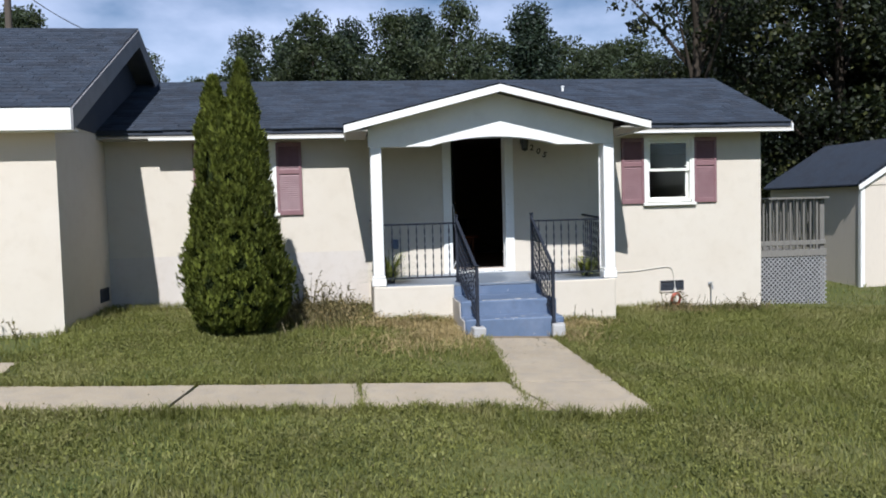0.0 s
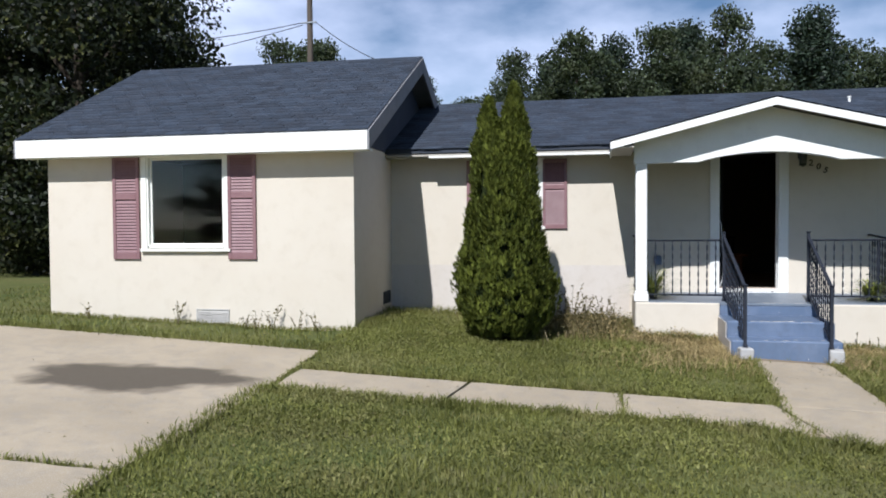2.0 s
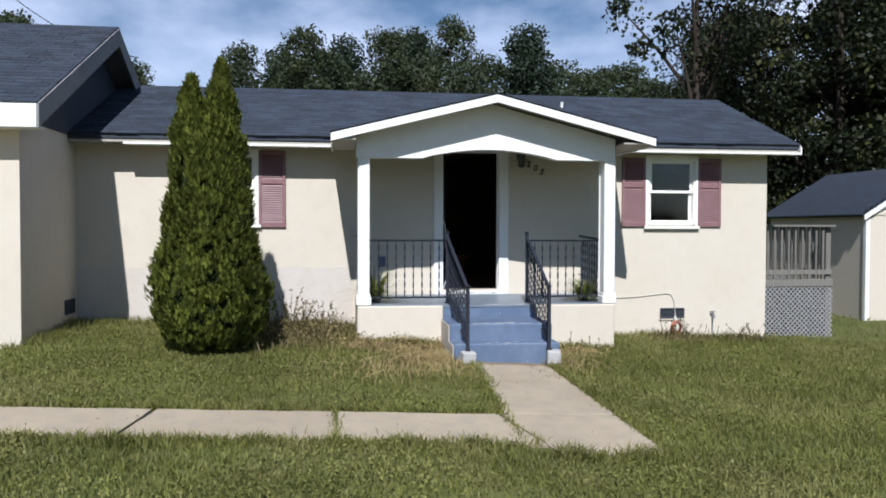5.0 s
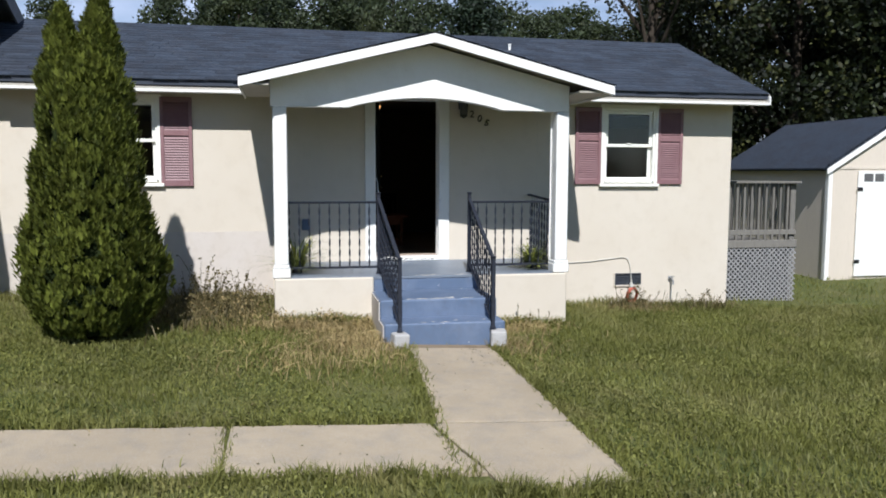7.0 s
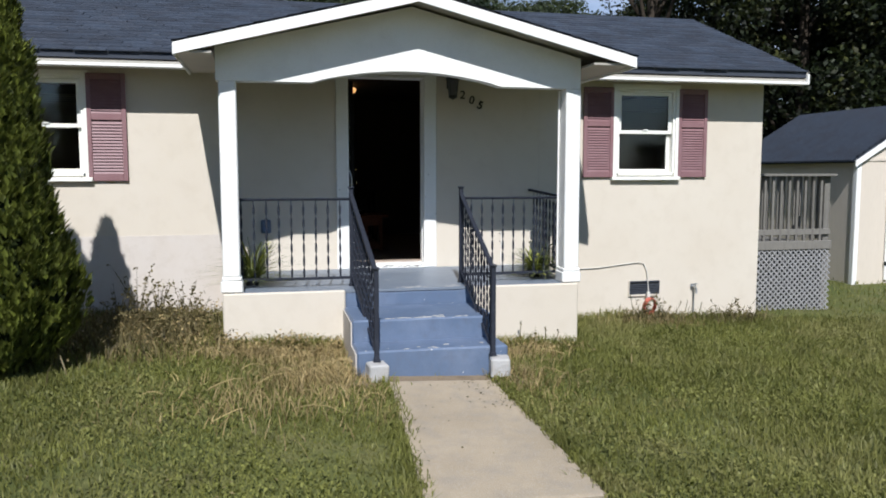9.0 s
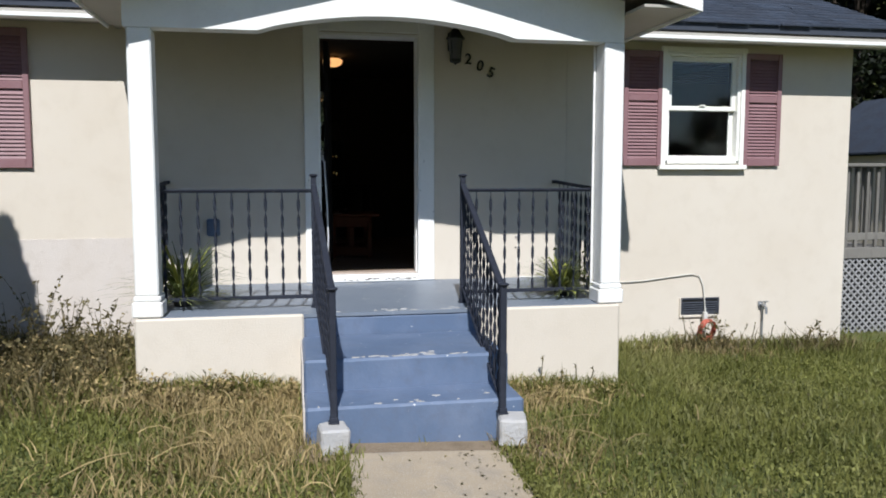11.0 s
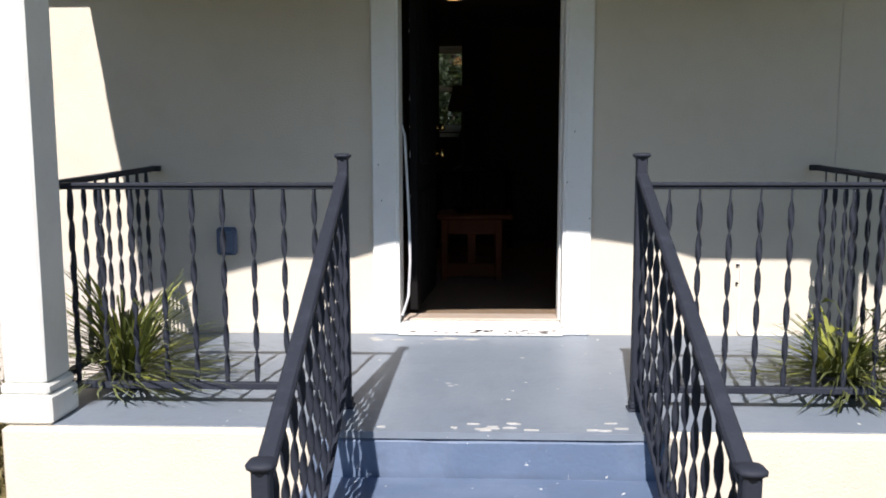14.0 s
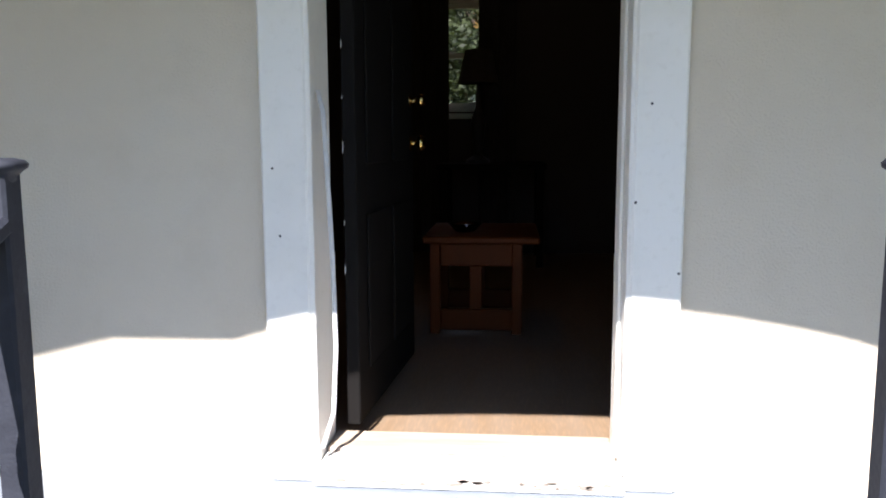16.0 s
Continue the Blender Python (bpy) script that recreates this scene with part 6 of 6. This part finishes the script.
def weed(cx, cy, h, n, seed, dry=0.0):
    """A sparse stalky weed: thin stems with small leaves."""
    r = np.random.default_rng(seed)
    z = float(ground_z(cx, cy)) - 0.03
    w = thing("weed", (cx, cy, z), "straggly weed with small leaves at the wall foot", "weed", "wall weeds")
    bm = bmesh.new()
    quads = []
    for _ in range(n):
        a, L, out = r.uniform(0, math.tau), h * r.uniform(0.6, 1.15), r.uniform(0.15, 0.55)
        pts = [(cx + 0.03 * math.cos(a) + out * L * t * t * math.cos(a), cy + min(0.6 * out * L * t * t * math.sin(a), 0.06), z + L * t * (1.1 - 0.25 * t * out)) for t in (0, 0.35, 0.7, 1)]
        tube(bm, pts, [0.004, 0.003, 0.0025, 0.0015], 4)
        for _ in range(int(9 * L / 0.3)):
            t = r.uniform(0.25, 1)
            k = min(int(t * 3), 2)
            p = np.array(pts[k]) + (np.array(pts[k + 1]) - np.array(pts[k])) * (t * 3 - k)
            d = r.normal(0, 1, 3)
            d /= np.linalg.norm(d)
            s = np.cross(d, r.normal(0, 1, 3))
            s /= np.linalg.norm(s)
            q = r.uniform(0.025, 0.055)
            quads.append([p, p + d * q * 0.5 + s * q * 0.25, p + d * q, p + d * q * 0.5 - s * q * 0.25])
    part("stem", bm, WEED, w)["kind"] = "stuff"
    part("foliage", soup("foliage", quads, [(0, 1, 2, 3)], WEED), None, w)


# long dry stalks lying on the grass
srng = np.random.default_rng(77)
strands = []
for _ in range(36):
    cx, cy = (srng.normal(-1.2, 0.45), srng.normal(-2.3, 0.7)) if srng.uniform() < 0.75 else (srng.normal(0.95, 0.25), srng.normal(-2.2, 0.5))
    if inside(PAVED[5], np.array([cx]), np.array([cy]))[0] or inside(PAVED[4], np.array([cx]), np.array([cy]))[0]:
        continue
    a, L, w, bow = srng.normal(0.2, 0.7), srng.uniform(0.12, 0.42), srng.uniform(0.002, 0.004), srng.normal(0, 0.25)
    z = float(ground_z(cx, cy)) + srng.uniform(0.03, 0.07)
    row = []
    for t in (0, 0.33, 0.67, 1):
        px, py = cx + L * t * math.cos(a + bow * t), cy + L * t * math.sin(a + bow * t)
        row += [(px + w * math.sin(a), py - w * math.cos(a), z + 0.03 * math.sin(math.pi * t)), (px - w * math.sin(a), py + w * math.cos(a), z + 0.03 * math.sin(math.pi * t) + 0.003)]
    strands.append(row)
tagged(new("straw", soup("straw", strands, STRIP, STRAW)), "loose dry stalks lying on the grass", "straw", kind="stuff")
bx = np.concatenate([srng.normal(-5.75, 0.22, 260), srng.uniform(-9, -5.2, 60)])
by = np.full(len(bx), -8.345) + srng.normal(0, 0.02, len(bx))
tagged(new("joint_grass", blade_soup("joint_grass", bx, by, 0.05 + 0 * bx, 0.006, srng, GRASS, 1.2)), "grass tufts growing in the driveway joint", "grass", kind="stuff")
ex, ey = [], []
for poly in PAVED:
    for (x0, y0), (x1, y1) in zip(poly, list(poly[1:]) + [poly[0]]):
        m = int(70 * math.hypot(x1 - x0, y1 - y0))
        if m == 0 or max(y0, y1) < -9 or min(x0, x1) < -12 or max(x0, x1) > 8:
            continue
        t = srng.uniform(0, 1, m)
        px, py = x0 + (x1 - x0) * t, y0 + (y1 - y0) * t
        keep = srng.uniform(0, 1, m) < patch(px * 3.1, py * 2.7, 2.3) ** 2
        ex += list(px[keep] + srng.normal(0, 0.028, keep.sum()))
        ey += list(py[keep] + srng.normal(0, 0.028, keep.sum()))
ex, ey = np.array(ex), np.array(ey)
tagged(new("edge_grass", blade_soup("edge_grass", ex, ey, 0.06 + 0.03 * patch(ex, ey, 5), 0.006, srng, GRASS, 1.5)), "ragged grass creeping over the paving edges", "grass", kind="stuff")
dry = srng.uniform(0, 1, len(ex)) < 0.35
tagged(new("dry_edge_grass", blade_soup("dry_edge_grass", ex[dry] + 0.02, ey[dry] + srng.normal(0, 0.04, dry.sum()), 0.045 + 0 * ex[dry], 0.006, srng, STRAW, 1.9)), "dry grass ends along the paving edges", "grass", kind="stuff")



def leaflets(name, x, y, z, size, rng, mat, flat=0.5):
    """Small folded leaves lying at all angles."""
    n = len(x)
    a, tip = rng.uniform(0, math.tau, n), rng.normal(0, flat, n)
    L, w = size * rng.uniform(0.6, 1.4, n), size * rng.uniform(0.18, 0.42, n)
    d = np.stack([np.cos(a) * np.cos(tip), np.sin(a) * np.cos(tip), np.sin(tip)], -1)
    q = np.stack([-np.sin(a), np.cos(a), rng.normal(0, 0.35, n)], -1)
    p = np.stack([x, y, z], -1)
    lift = np.stack([0 * x, 0 * x, w * 0.5], -1)
    v = np.stack([p, p + d * (L * 0.5)[:, None] + q * w[:, None] + lift, p + d * L[:, None], p + d * (L * 0.5)[:, None] - q * w[:, None] + lift], 1)
    return soup(name, v, [(0, 1, 2), (0, 2, 3)], mat)


lrng = np.random.default_rng(91)
gx, gy = spread(150000, -5.4, 6.5, -11.5, -0.2, lrng, lambda x, y: np.clip(1.7 * patch(x, y, 1.6) - 0.35, 0, 1) * fade(x, y))
gz = ground_z(gx, gy) + lrng.uniform(0.0, 0.05, len(gx))
tagged(new("lawn_weeds", leaflets("lawn_weeds", gx, gy, gz, 0.026, lrng, GRASS)), "low broad-leaved weeds growing through the lawn", "weeds", kind="stuff")
gx, gy = spread(16000, -5.4, 6.5, -11.5, -0.2, lrng, lambda x, y: np.clip(1.9 * patch(y, x, 1.1) - 0.7, 0, 1) * fade(x, y))
gz = ground_z(gx, gy) + lrng.uniform(0.0, 0.035, len(gx))
tagged(new("dead_grass", leaflets("dead_grass", gx, gy, gz, 0.024, lrng, WEED, 0.3)), "dead clippings scattered through the lawn", "grass", kind="stuff")
# curled brown weeds massed against the porch foot
mx = np.concatenate([lrng.normal(-2.25, 0.42, 2200), lrng.uniform(-1.75, -0.64, 1500), lrng.uniform(0.72, 1.8, 350), lrng.normal(3.2, 0.22, 500)])
my = np.concatenate([lrng.normal(-0.75, 0.5, 2200), -1.53 - np.abs(lrng.normal(0, 0.14, 1500)), -1.53 - np.abs(lrng.normal(0, 0.12, 350)), -0.1 - np.abs(lrng.normal(0, 0.1, 500))])
top_z = np.concatenate([0.24 * lrng.beta(1.2, 1.8, 2200), 0.17 * lrng.beta(1, 1.9, 1500) * (0.5 + patch(mx[2200:3700], my[2200:3700], 6)), 0.10 * lrng.beta(1, 2, 350), 0.14 * lrng.beta(1, 2, 500)])
ok = (my < -0.04) & ~inside(PAVED[4], mx, my) & ~inside(PAVED[5], mx, my)
mx, my, top_z = mx[ok], my[ok], top_z[ok]
pale = lrng.uniform(0, 1, len(mx)) < np.where(my < -1.4, 0.85, 0.35)
tagged(new("dry_weeds", leaflets("dry_weeds", mx[pale], my[pale], ground_z(mx[pale], my[pale]) + top_z[pale], 0.034, lrng, STRAW, 0.8)), "pale dry weed leaves along the porch foot", "weeds", kind="stuff")
mx, my, top_z = mx[~pale], my[~pale], top_z[~pale]
tagged(new("brown_weeds", leaflets("brown_weeds", mx, my, ground_z(mx, my) + top_z, 0.036, lrng, WEED, 0.8)), "curled brown weeds massed against the porch foot", "weeds", kind="stuff")
# litter on the walk and drive
qx = np.concatenate([lrng.uniform(-5.1, -0.6, 26), lrng.uniform(-0.4, 0.45, 16), lrng.uniform(-9, -5.4, 20), lrng.normal(0.38, 0.12, 50)])
qy = np.concatenate([lrng.uniform(-5.9, -5.1, 26), lrng.uniform(-6.2, -2.8, 16), lrng.uniform(-8, -4.3, 20), lrng.uniform(-3.5, -2.75, 50)])
tagged(new("leaf_litter", leaflets("leaf_litter", qx, qy, ground_z(qx, qy) + 0.004, 0.022, lrng, WEED, 0.08)), "dead leaf crumbs scattered on the concrete walk", "litter", kind="stuff")
# ragged tufts hanging over the walk's near and far edges
tx0 = np.concatenate([lrng.uniform(-5.15, -0.45, 5200), lrng.uniform(-5.15, -0.7, 1700), lrng.uniform(-0.4, 0.45, 900), lrng.uniform(-12, -5.4, 2600)])
ty0 = np.concatenate([-6.0 - np.abs(lrng.normal(0, 0.05, 5200)), -5.06 + lrng.normal(0, 0.03, 1700), -6.36 + lrng.normal(0, 0.04, 900), -3.78 + np.abs(lrng.normal(0, 0.1, 2600))])
keep = lrng.uniform(0, 1, len(tx0)) < np.clip(patch(tx0 * 2.3, ty0, 3.1) * 1.5 - 0.25, 0.05, 1)
tx0, ty0 = tx0[keep], ty0[keep]
tagged(new("edge_tufts", blade_soup("edge_tufts", tx0, ty0, 0.075 + 0.06 * patch(tx0 * 1.7, ty0, 4.1), 0.007, lrng, GRASS, 1.25)), "ragged grass tufts leaning over the paving edges", "grass", kind="stuff")


def stalk(cx, cy, h, lean, crook, seed):
    """One long bare seed stalk, a little crooked."""
    z = float(ground_z(cx, cy)) - 0.03
    pts = [(cx + lean * t + crook * math.sin(3 * t), cy - 0.02 * t, z + h * t * (1 - 0.18 * abs(crook) / 0.05 * t)) for t in (0, 0.3, 0.55, 0.8, 1)]
    w = thing("grass_stalk", (cx, cy, z), "single long dry stalk rising from the grass", "weed", "long stalks")
    part("stem", tube(bmesh.new(), pts, [0.005, 0.0045, 0.004, 0.0035, 0.002], 5), WEED, w)
    tip = np.random.default_rng(seed)
    n = 14
    f = tip.uniform(0.55, 1.0, n)
    at = np.array([pts[3]] * n) * (1 - f)[:, None] * 2.2 + np.array([pts[4]] * n) * (1 - 2.2 * (1 - f))[:, None]
    part("seed_head", leaflets("seed_head", at[:, 0], at[:, 1], at[:, 2], 0.02, tip, WEED, 0.9), None, w)


for i, (cx, cy, h, lean, crook) in enumerate(((1.10, -1.54, 0.30, 0.02, 0.005), (1.33, -1.55, 0.26, 0.03, 0.03), (1.40, -1.54, 0.24, 0.10, 0.045), (3.0, -0.16, 0.36, -0.06, 0.01), (3.10, -0.2, 0.24, -0.16, 0.03), (3.44, -0.18, 0.30, 0.16, 0.03), (3.62, -0.15, 0.28, 0.08, 0.02), (3.85, -0.14, 0.26, 0.05, 0.01))):
    stalk(cx, cy, h, lean, crook, 300 + i)

k = 0
for cx, cy, h, n in ((-2.62, -0.35, 0.56, 11), (-2.42, -0.3, 0.46, 10), (-2.15, -0.4, 0.42, 10), (-2.75, -0.6, 0.40, 9), (-1.98, -0.6, 0.36, 8), (-2.3, -0.75, 0.30, 8), (-2.55, -0.95, 0.28, 8), (-1.95, -1.15, 0.25, 7), (-9.7, -2.2, 0.24, 5), (-8.3, -2.15, 0.33, 6), (-7.2, -2.2, 0.28, 5), (-6.8, -2.15, 0.33, 6), (-6.4, -2.2, 0.3, 5), (-7.0, -2.25, 0.25, 5), (-6.1, -2.2, 0.28, 5),
                     (3.05, -0.25, 0.30, 6), (3.35, -0.22, 0.34, 6), (4.2, -0.2, 0.26, 5), (4.45, -0.2, 0.32, 6), (4.6, -0.22, 0.24, 5), (1.25, -1.56, 0.20, 3), (-1.75, -1.56, 0.22, 4)):
    k += 1
    weed(cx, cy, h, n, 100 + k)
